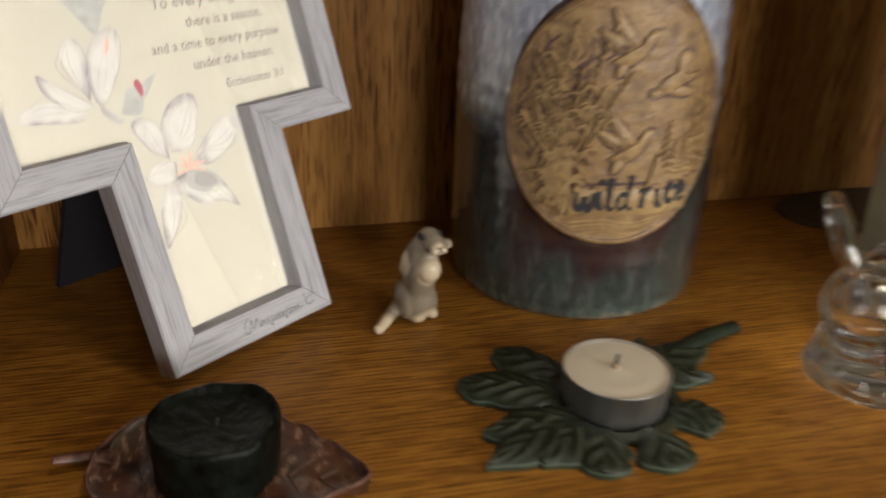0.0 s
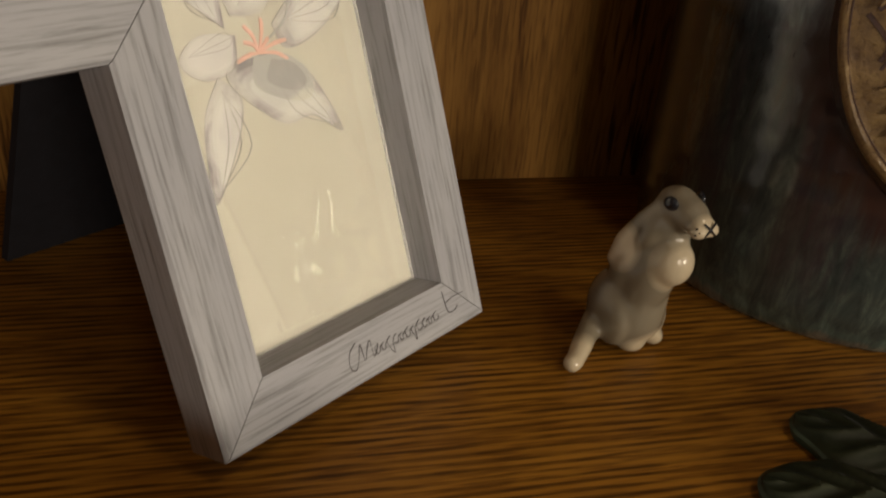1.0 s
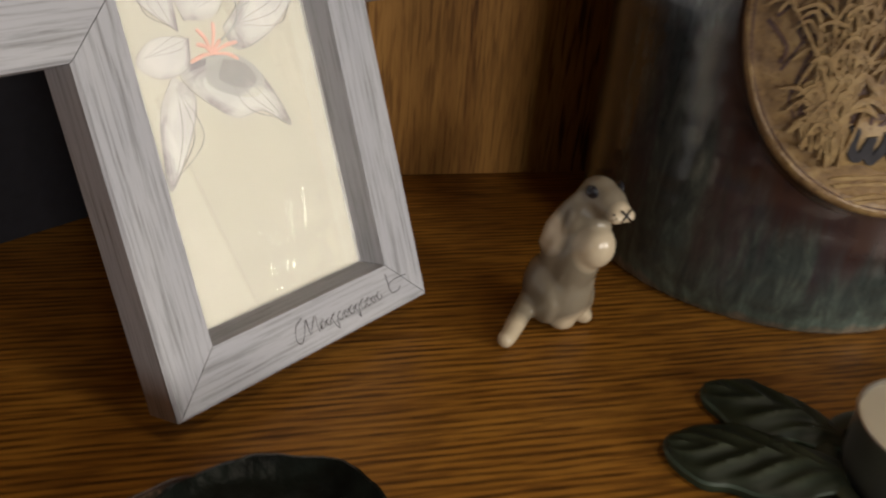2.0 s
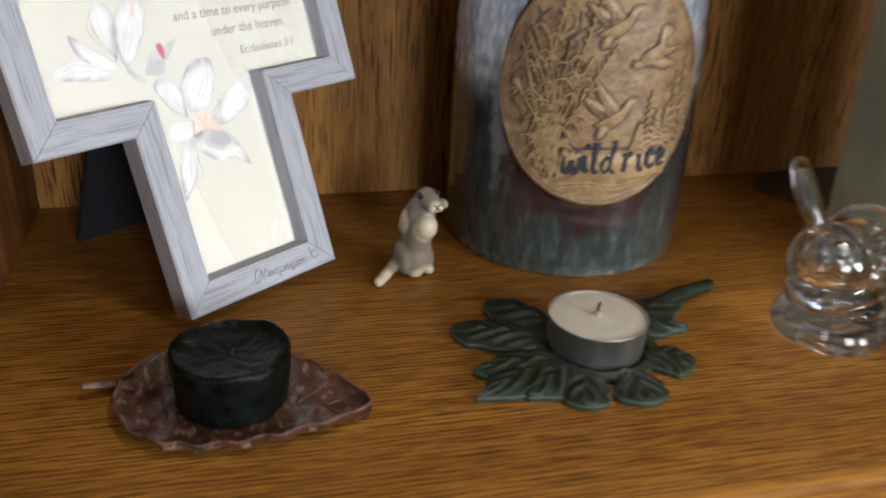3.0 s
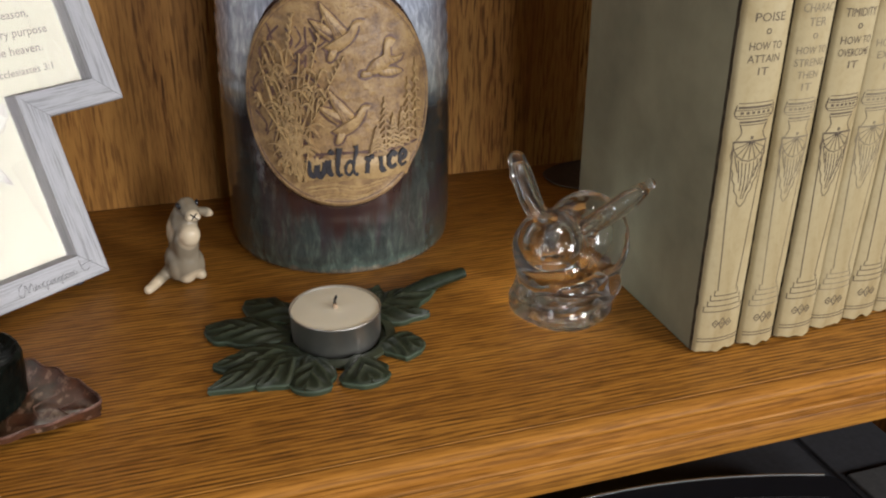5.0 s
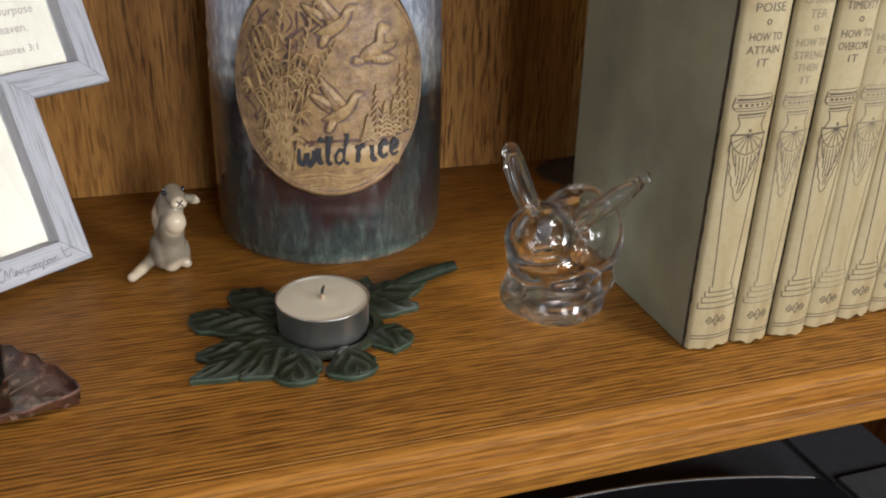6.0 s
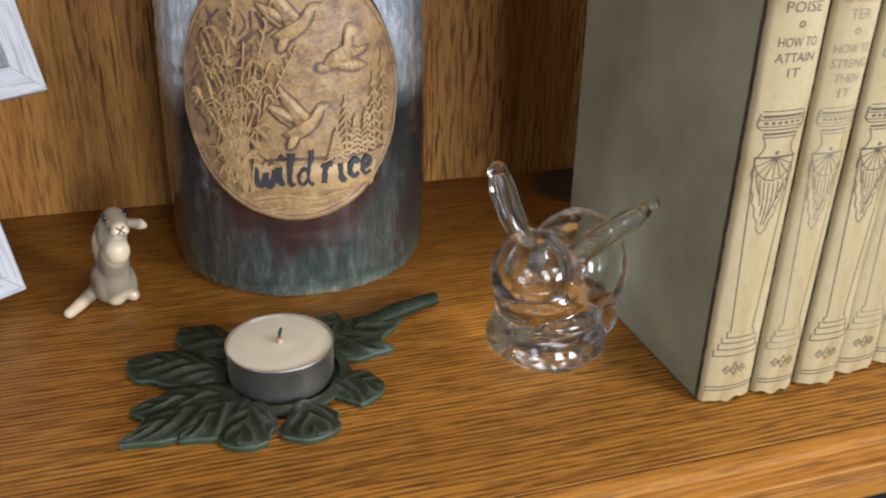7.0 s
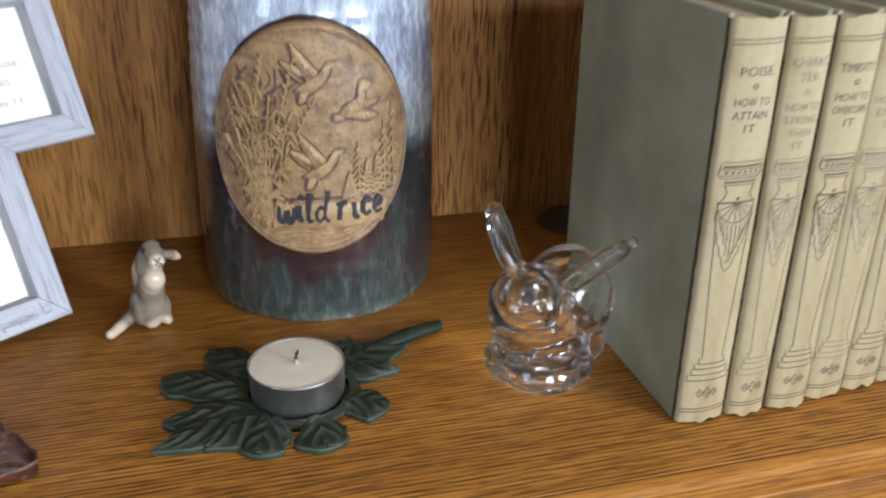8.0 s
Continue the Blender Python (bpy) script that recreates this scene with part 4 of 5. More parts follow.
    for k in range(4):
        y = -3.95 - 0.21 * k + 0.06 * math.sin(k * 2.3)
        w = MED_W * 0.85 * math.sqrt(max(0.05, 1 - (y / MED_H) ** 2))
        ribbon(bm, curve2([(-w * 0.7, y - 0.1), (-w * 0.2, y + 0.1), (w * 0.3, y - 0.05), (w * 0.8, y + 0.15)], 6), [0.05 + 0.09 * abs(math.sin(q * 0.7 + k)) for q in range(19)], on_med(thick - 0.10), 0.05)
    part("water_ripples", bm, CLAY, med)
    for s in (-1, 1):
        bm = bmesh.new()
        out = Vector((0.99, -0.12, 0)) * s
        tube(bm, [out * r + Vector((0, 0, z)) for r, z in ((5.15, 14.2), (5.75, 14.45), (6.1, 15.1), (5.9, 15.8), (5.2, 16.0), (4.5, 15.9))], 0.38, 10)
        part("lug", bm, GLAZE, j, "small glazed lug handle")


stoneware_jar()


# ---- green leaf holder and tealight ----
def leaf_lobe(tip, base, width, belly=0.9, round_tip=0.6, rim=0.26, high=0.58, ridges=4, droop=0.6, n=30, m=36):
    """One domed lobe from base to tip with raised veins, and the upright edge below it."""
    b, t = Vector((*base, 0)), Vector((*tip, 0))
    ax = (t - b)
    ln = ax.length
    ax.normalize()
    side = Vector((-ax.y, ax.x, 0))
    bm, em = bmesh.new(), bmesh.new()
    grid = []
    for i in range(n + 1):
        u = 1 - (1 - i / n) ** 1.4
        w = width * max(0.0, math.sin(math.pi * (0.12 + 0.88 * u) ** belly)) ** round_tip if u < 1 else 0.0
        w = max(w, 0.02) * (1 + 0.03 * math.sin(u * 9 + tip[0]))
        row = []
        for k in range(m + 1):
            s = 2 * k / m - 1
            fan = abs(math.sin(math.pi * (ridges * 0.85 * (u - 0.42 * abs(s)) + 0.04 * math.sin(5 * s + tip[0]))))
            vein = (0.15 * (1 - fan) ** 1.2 - 0.055) * (1 - abs(s) ** 4) * min(1, 3 * u) * (1 - u ** 5)
            mid = 0.07 * math.exp(-((s / 0.10) ** 2)) * (1 - u)
            z = rim + (high - rim) * (1 - abs(s) ** 2.4) * (1 - droop * u ** 2.2) * min(1.0, 0.15 + 2.2 * u) + vein + mid * min(1.0, 3 * u)
            jag = 1 + (0.10 * math.sin(u * 11 + tip[0] * 2 + (2 if s > 0 else 0)) + 0.04 * math.sin(u * 23 + tip[1])) * abs(s) * min(1, 4 * u)
            row.append(bm.verts.new(b + ax * (u * ln) + side * (s * w * jag) + Vector((0, 0, z))))
        grid.append(row)
    for i in range(n):
        for k in range(m):
            bm.faces.new((grid[i][k], grid[i + 1][k], grid[i + 1][k + 1], grid[i][k + 1]))
    border = [r[0].co.copy() for r in grid] + [r[-1].co.copy() for r in reversed(grid)]
    mid = sum(border, Vector()) / len(border)
    flat = [(p - mid) for p in border]
    up = [em.verts.new(p) for p in border]
    out = [em.verts.new(p + Vector((d.x, d.y, 0)).normalized() * 0.05 - Vector((0, 0, 0.06))) for p, d in zip(border, flat)]
    dn = [em.verts.new((p.x - 0.02 * d.x, p.y - 0.02 * d.y, 0.0)) for p, d in zip(border, flat)]
    for a, c in ((up, out), (out, dn)):
        for k in range(len(border) - 1):
            em.faces.new((a[k], a[k + 1], c[k + 1], c[k]))
    return bm, em


def leaf_holder():
    h = thing("leaf_candle_holder", 0.0, 0.0, 0.0, "dark green glazed ceramic leaf candle holder with veined lobes", "candle holder")
    # tip, root, half width, belly, roundness, ridges
    lobes = [((-5.50, -2.55), (-1.4, -0.7), 1.30, 0.70, 1.0, 5), ((-5.20, -0.95), (-1.6, -0.7), 0.95, 0.85, 0.75, 4), ((-3.70, -2.80), (-1.3, -1.1), 0.92, 0.95, 0.75, 4),
             ((-2.00, -3.62), (-0.9, -1.3), 0.95, 1.8, 0.5, 4), ((0.55, -3.85), (0.3, -1.5), 0.98, 1.9, 0.5, 4), ((3.25, -1.80), (1.3, -0.9), 0.88, 1.4, 0.5, 4),
             ((4.20, 0.62), (2.5, 1.9), 0.66, 0.8, 0.9, 3), ((3.6, 2.1), (1.2, 1.3), 1.15, 0.9, 0.8, 4), ((-3.45, 3.80), (-1.0, 1.4), 0.95, 1.5, 0.5, 4), ((-5.30, 2.05), (-1.4, 0.5), 1.05, 1.4, 0.5, 5), ((2.65, 3.55), (1.0, 1.5), 0.85, 0.95, 0.8, 3),
             ((5.3, 3.0), (1.4, 1.2), 1.20, 0.70, 1.0, 5)]
    for tip, base, w, belly, rt, ridges in lobes:
        root = Vector(base) - Vector((0.0, 0.12))
        base = tuple(root.normalized() * 1.95 + Vector((0.0, 0.12)))
        top, edge = leaf_lobe(tip, base, w, belly, rt, ridges=ridges)
        lobe = part("lobe", top, GREEN_GLAZE, h)
        part("lobe_edge", edge, GREEN_EDGE, lobe, "paler green glaze along the cut edge")
    bm = bmesh.new()
    tube(bm, [(2.6, 1.9, 0.30), (3.8, 2.5, 0.34), (4.9, 2.92, 0.40), (5.7, 3.18, 0.43), (6.3, 3.36, 0.44), (6.75, 3.5, 0.44)], [0.24, 0.34, 0.40, 0.34, 0.32, 0.30], 14, 0.85)
    part("stem", bm, GREEN_STEM, h)
    part("cup_seat", lathe([(0, 0.0), (2.2, 0.0), (2.45, 0.12), (2.42, 0.24), (2.2, 0.30), (2.02, 0.26), (1.98, 0.08), (0, 0.07)], 48), GREEN_GLAZE, h).location = (0, 0.12 * CM, 0)


leaf_holder()


def tealight():
    t = thing("tealight", -0.05, 0.12, 0.09, "white tealight candle in a tin cup on the green leaf", "candle")
    part("cup", lathe([(0, 0), (1.74, 0), (1.82, 0.06), (1.86, 0.3), (1.87, 1.36), (1.91, 1.42), (1.90, 1.47), (1.85, 1.45), (1.84, 1.30), (0, 1.25)], 72), TIN, t, "thin aluminium cup")
    part("wax", lathe([(1.845, 1.30), (1.83, 1.37), (1.74, 1.39), (1.0, 1.385), (0.3, 1.38), (0.12, 1.41), (0, 1.41)], 64), WAX, t, "smooth white wax")
    bm = bmesh.new()
    tube(bm, [(0.02, 0.1, 1.35), (0.0, 0.1, 1.55), (0.02, 0.12, 1.72), (0.09, 0.14, 1.90)], [0.08, 0.07, 0.065, 0.05], 8)
    wick = part("wick", bm, CHAR, t, "short charred wick")
    part("wick_base", lathe([(0.11, 1.38), (0.10, 1.5), (0.085, 1.58), (0, 1.58)], 12), WICK_PALE, wick)


tealight()


# ---- brown leaf dish and dark candle ----
def brown_leaf():
    h = thing("leaf_dish", -13.75, -1.0, 0.0, "reddish-brown glazed ceramic leaf dish with a worn pinkish rim", "dish")
    b, t = Vector((-3.75, 1.15, 0)), Vector((4.5, -1.65, 0))
    ax = t - b
    ln = ax.length
    ax.normalize()
    side = Vector((-ax.y, ax.x, 0))
    n, m = 48, 20
    bm = bmesh.new()
    edges = [[], []]
    top, low = [], []
    for i in range(n + 1):
        u = i / n
        w = 3.15 * math.sin(math.pi * u ** 0.72) ** 0.72 * (1 - 0.18 * u) + 0.03
        w += 0.10 * math.sin(u * 46) * min(1, 6 * u * (1 - u))
        row, under = [], []
        for k in range(m + 1):
            s = 2 * k / m - 1
            z = 0.30 + 0.30 * abs(s) ** 3 + 0.04 * u ** 3 - 0.05 * math.exp(-((s / 0.08) ** 2)) + 0.035 * math.cos(s * 3 + abs(s) * 4 + u * 40) * (1 - abs(s))
            p = b + ax * (u * ln) + side * (s * w)
            row.append(bm.verts.new((p.x, p.y, z)))
            under.append(bm.verts.new((p.x * 0.985, p.y * 0.985, max(0.0, z - 0.30 - 0.02 * abs(s)) if abs(s) > 0.5 else 0.0)))
            if k in (0, m):
                edges[k // m].append((p.x, p.y, z - 0.03))
        top.append(row), low.append(under)
    for i in range(n):
        for k in range(m):
            bm.faces.new((top[i][k], top[i + 1][k], top[i + 1][k + 1], top[i][k + 1]))
            bm.faces.new((low[i][k + 1], low[i + 1][k + 1], low[i + 1][k], low[i][k]))
        for k in (0, m):
            bm.faces.new((top[i][k], low[i][k], low[i + 1][k], top[i + 1][k]))
    body = part("leaf_body", bm, BROWN_GLAZE, h)
    for e in edges:
        bm = bmesh.new()
        tube(bm, e, [0.045 + 0.035 * noise.noise((p[0] * 1.3, p[1] * 1.3, 0)) for p in e], 8, 1.4)
        part("rim", bm, BROWN_EDGE, h, "pinkish worn rim")
    bm = bmesh.new()
    tube(bm, [(-3.2, 0.95, 0.42), (-3.9, 1.15, 0.42), (-4.5, 1.1, 0.48), (-5.0, 0.95, 0.58)], [0.28, 0.20, 0.19, 0.15], 10, 0.8)
    part("stem", bm, BROWN_EDGE, h)
    bm = bmesh.new()
    for k in range(7):
        u = 0.16 + k * 0.11
        for s in (-1, 1):
            p, q = b + ax * (u * ln), b + ax * ((u + 0.10) * ln) + side * s * 2.0 * math.sin(math.pi * (u + 0.05) ** 0.8)
            bow = ax * (0.25 + 0.1 * math.sin(k * 2.7 + s))
            line = [p.lerp(q, w) + bow * w * (1 - w) * -0.6 for w in (0, 0.25, 0.5, 0.75, 1.0)]
            tube(bm, [(c.x, c.y, 0.305 + 0.05 * w) for c, w in zip(line, (0, 0.25, 0.6, 1.0, 1.3))], [0.035, 0.032, 0.028, 0.02, 0.012], 6)
    part("vein", bm, BROWN_VEIN, body)


brown_leaf()


def dark_candle():
    c = thing("dark_candle", -13.75, -1.15, 0.40, "short dark green votive candle, burned down, on the brown leaf dish", "candle")
    body = lathe([(0, 0), (1.80, 0), (1.90, 0.08), (1.92, 0.5), (1.95, 1.1), (1.97, 1.5), (1.97, 1.72), (1.95, 1.84), (1.90, 1.92), (1.83, 1.95), (1.76, 1.90), (1.66, 1.80), (1.5, 1.73), (1.3, 1.69), (1.1, 1.66), (0.9, 1.63), (0.7, 1.60), (0.5, 1.58), (0.3, 1.57), (0, 1.57)], 96, 0.03)
    for v in body.verts:
        side = Vector((v.co.x, v.co.y, 0)).normalized() if v.co.xy.length > 0.1 else Vector((0, 0, 0))
        lump = 0.07 * noise.noise(v.co * 0.9 + Vector((4, 2, 1))) + 0.06 * noise.noise(v.co * 2.6)
        v.co += side * lump
        if v.co.z > 1.4:
            v.co.z += 0.12 * noise.noise(Vector((v.co.x * 0.9, v.co.y * 0.9, 7.0))) + 0.07 * noise.noise(Vector((v.co.x * 2.8, v.co.y * 2.8, 3.0)))
    part("wax", body, DARK_WAX, c, "dark green wax")
    bm = bmesh.new()
    tube(bm, [(0.05, 0.05, 1.50), (0.06, 0.05, 1.74), (0.14, 0.05, 1.82)], 0.05, 6)
    part("wick", bm, CHAR, c)


dark_candle()


# ---- ceramic lop-eared rabbit ----
def rabbit_glaze():
    """Soft grey glaze, left white on chest, muzzle, feet, tail tip and ear."""
    m, t, b = material("rabbit_glaze")
    n = noise_of(t, coords(t, (0.8, 0.8, 0.8)), 1.0, 4)
    c = t.nodes.new("ShaderNodeTexCoord")
    white = None
    for (x, y, z), r in (((0.55, -0.06, 2.60), 0.74), ((0.98, 0.06, 3.68), 0.46), ((0.0, 0.0, 0.1), 0.72), ((0.25, -2.1, 0.2), 1.05), ((-0.58, 1.25, 3.1), 0.62), ((-0.72, -0.95, 2.72), 0.72)):
        d = t.nodes.new("ShaderNodeVectorMath")
        d.operation = "DISTANCE"
        d.inputs[1].default_value = (x * CM, y * CM, z * CM)
        t.links.new(c.outputs["Object"], d.inputs[0])
        near = maths(t, "ADD", maths(t, "MULTIPLY", d.outputs["Value"], -100.0 / (r * 0.35)), 1 / 0.35)
        near = maths(t, "ADD", near, maths(t, "MULTIPLY_ADD", n, 0.6, -0.3))
        white = near if white is None else maths(t, "MAXIMUM", white, near)
    fac = maths(t, "MINIMUM", maths(t, "MAXIMUM", white, 0.0), 1.0)
    t.links.new(mixed(t, (0.235, 0.200, 0.146), (0.60, 0.50, 0.355), fac), b.inputs["Base Color"])
    b.inputs["Roughness"].default_value = 0.25
    b.inputs["Coat Weight"].default_value = 0.25
    return m


def rabbit():
    # local x points the way it looks
    bm = bmesh.new()
    ball(bm, (-0.22, -0.14, 2.00), (0.62, 0.60, 1.28), (0, 18, 0))
    ball(bm, (-0.84, -0.22, 1.00), (0.82, 0.86, 0.96))
    ball(bm, (-0.40, -0.16, 0.95), (0.66, 0.72, 0.90))
    ball(bm, (-0.30, -0.16, 2.98), (0.46, 0.50, 0.90), (0, 16, 0))
    ball(bm, (-0.62, -0.34, 2.00), (0.54, 0.48, 1.00), (0, 16, 0))
    ball(bm, (0.30, -0.06, 2.66), (0.50, 0.50, 0.58))
    ball(bm, (0.00, 0.02, 3.22), (0.44, 0.46, 0.62))
    ball(bm, (-0.02, 0.06, 3.90), (0.52, 0.46, 0.46))
    ball(bm, (0.32, 0.07, 3.88), (0.56, 0.42, 0.38), (0, 14, 0))
    ball(bm, (0.66, 0.06, 3.78), (0.38, 0.33, 0.30), (0, 14, 0))
    for s in (-1, 1):
        ball(bm, (0.84, 0.06 + 0.16 * s, 3.71), (0.24, 0.22, 0.19))
        ball(bm, (-0.52, 0.58 * s - 0.18, 0.80), (0.56, 0.28, 0.68))
        ball(bm, (-0.06, 0.24 * s - 0.10, 1.35), (0.25, 0.24, 0.95), (0, 4, 0))
    ball(bm, (-0.26, -0.28, 0.28), (0.40, 0.40, 0.28))
    ball(bm, (-0.28, 0.40, 0.26), (0.36, 0.27, 0.26))
    # one ear lies along the back, the other stands out
    tube(bm, [(-0.10, -0.24, 3.88), (-0.38, -0.40, 3.38), (-0.68, -0.56, 2.74), (-0.92, -0.66, 2.08)], [0.15, 0.17, 0.19, 0.13], 12, 1.8)
    tube(bm, [(-0.05, 0.38, 3.62), (-0.26, 0.74, 3.46), (-0.46, 1.06, 3.26), (-0.62, 1.32, 3.04)], [0.22, 0.27, 0.30, 0.16], 12, 0.8)
    tube(bm, [(-1.10, -0.62, 0.60), (-0.80, -1.10, 0.46), (-0.38, -1.62, 0.34), (0.02, -2.10, 0.25)], [0.34, 0.29, 0.27, 0.22], 12)
    ball(bm, (0.02, -2.15, 0.25), 0.24, sub=2)
    me = blended(bm, 0.075, 5)
    fig = mesh_part("rabbit_figurine", me, [rabbit_glaze(), plain("black_enamel", (0.012, 0.014, 0.02), 0.15, coat=0.5)], None, "small glossy grey and white ceramic lop-eared rabbit figurine")
    tagged(fig, category="figurine")
    # painted eyes, whisker dots and crossed mouth belong to the same piece
    bm = bmesh.new()
    bm.from_mesh(fig.data)
    first = len(bm.faces)
    for s in (-1, 1):
        ball(bm, (0.0018, 0.0006 + 0.0042 * s, 0.0410), (0.0019, 0.0008, 0.0017), (0, 0, -18 * s), 2)
        for dx, dy, dz in ((0.0099, 0.0026, 0.0375), (0.0095, 0.0032, 0.0369), (0.0093, 0.0029, 0.0382)):
            ball(bm, (dx, 0.0006 + dy * s, dz), (0.0003,) * 3, sub=1)
        tube(bm, [(0.0100, 0.0006 - 0.0014 * s, 0.0393), (0.0105, 0.0006, 0.0380), (0.0105, 0.0006 + 0.0014 * s, 0.0366)], 0.00028, 6)
    bm.faces.ensure_lookup_table()
    for f in bm.faces[first:]:
        f.material_index, f.smooth = 1, True
    bm.to_mesh(fig.data)
    bm.free()
    fig.matrix_world = pose(-5.50 * CM, 6.85 * CM, 0, 0, 0, -75.5)


rabbit()


# ---- glass rabbit ----
def glass_rabbit():
    bm = bmesh.new()
    # round back, haunches, egg-shaped head that narrows to the nose, breast, paws and a scalloped foot
    ball(bm, (1.10, 0.45, 2.80), (2.02, 2.0, 2.32))
    ball(bm, (-1.00, -0.40, 3.20), (1.74, 1.68, 1.58), (18, -14, 0))
    ball(bm, (-1.10, -1.12, 2.55), (1.00, 0.92, 0.90))
    ball(bm, (-1.25, -1.70, 1.88), (0.42, 0.40, 0.38))
    ball(bm, (-0.38, -0.45, 1.65), (2.05, 1.58, 1.60))
    ball(bm, (-0.75, -0.55, 2.35), (1.88, 1.62, 1.20))
    ball(bm, (1.45, -0.45, 1.10), (1.05, 1.15, 1.05))
    foot = lathe([(0, 0.40), (0.9, 0.38), (1.4, 0.28), (1.66, 0.10), (1.74, 0.02), (1.84, 0.0), (2.02, 0.0), (2.18, 0.07), (2.27, 0.30), (2.25, 0.66), (2.12, 0.92), (2.02, 1.30), (1.92, 1.8), (1.6, 2.2), (0, 2.3)], 64, 0.0)
    for v in foot.verts:
        a = math.atan2(v.co.y, v.co.x)
        k = 1 + 0.07 * abs(math.cos(a * 2.0 + 0.5)) - 0.03
        v.co = Vector((v.co.x * k - 0.35, v.co.y * k - 0.42, v.co.z))
    tmp = bpy.data.meshes.new("piece")
    foot.to_mesh(tmp)
    foot.free()
    bm.from_mesh(tmp)
    bpy.data.meshes.remove(tmp)
    ball(bm, (-2.12, -0.75, 1.15), (0.46, 0.55, 0.50))
    # crest that runs from the ear down the cheek to the nose
    tube(bm, [(0.32, -1.50, 4.35), (0.22, -1.70, 3.80), (-0.10, -1.81, 3.08), (-0.66, -1.78, 2.30), (-1.20, -1.66, 1.86)], [0.18, 0.24, 0.26, 0.24, 0.18], 12)
    tube(bm, [(-1.35, 0.0, 4.2), (-1.75, 0.55, 5.2), (-1.98, 1.05, 6.1), (-2.08, 1.35, 6.65)], [0.48, 0.56, 0.56, 0.42], 16, 0.8)
    ball(bm, (-2.08, 1.36, 6.66), 0.40, sub=2)
    tube(bm, [(0.2, -1.0, 4.1), (0.9, -1.6, 4.95), (1.55, -2.15, 5.8), (2.0, -2.5, 6.4)], [0.50, 0.58, 0.56, 0.36], 16, 0.8)
    ball(bm, (2.13, -2.62, 6.60), 0.27, sub=2)
    me = blended(bm, 0.07, 8)
    out = [v.normal.copy() for v in me.vertices]
    spots = [v.co.copy() for v in me.vertices]
    for v, p, n in zip(me.vertices, spots, out):
        k = noise.noise(p * 95) * 0.00018 + noise.noise(p * 230 + Vector((3, 1, 2))) * 0.00006 * (2.0 if p.z < 0.02 else 1.0)
        v.co = p + n * (k if p.z > 0.001 else 0.0)
    # thick-walled: one bubble inside the back, the head and the ears, its skin facing inwards
    gap = bmesh.new()
    ball(gap, (1.15, 0.50, 2.95), (1.22, 1.20, 1.36))
    ball(gap, (-0.95, -0.32, 3.28), (1.02, 0.98, 0.90), (18, -14, 0))
    ball(gap, (0.1, 0.0, 3.05), (0.62, 0.55, 0.62))
    tube(gap, [(-1.2, -0.1, 3.9), (-1.75, 0.55, 5.2), (-1.98, 1.05, 6.1), (-2.06, 1.30, 6.55)], [0.30, 0.32, 0.30, 0.20], 12, 0.8)
    tube(gap, [(0.1, -0.9, 3.9), (0.9, -1.6, 4.95), (1.55, -2.15, 5.8), (1.90, -2.42, 6.25)], [0.32, 0.36, 0.30, 0.14], 12, 0.8)
    hollow = blended(gap, 0.08, 6)
    hollow.flip_normals()
    bm = bmesh.new()
    bm.from_mesh(me)
    bm.from_mesh(hollow)
    bm.to_mesh(me)
    bm.free()
    bpy.data.meshes.remove(hollow)
    fig = mesh_part("glass_rabbit", me, CRYSTAL, None, "clear glass rabbit figurine with two upright ears on a scalloped foot")
    fig.visible_shadow = False
    tagged(fig, category="figurine")
    fig.matrix_world = pose(10.5 * CM, 0.25 * CM, 0.012 * CM)


glass_rabbit()

# ---- set of old books ----
BOOK_X, BOOK_Y, BOOK_H, BOOK_D, BOOK_TILT = 13.86, -5.43, 15.4, 11.35, -1.3


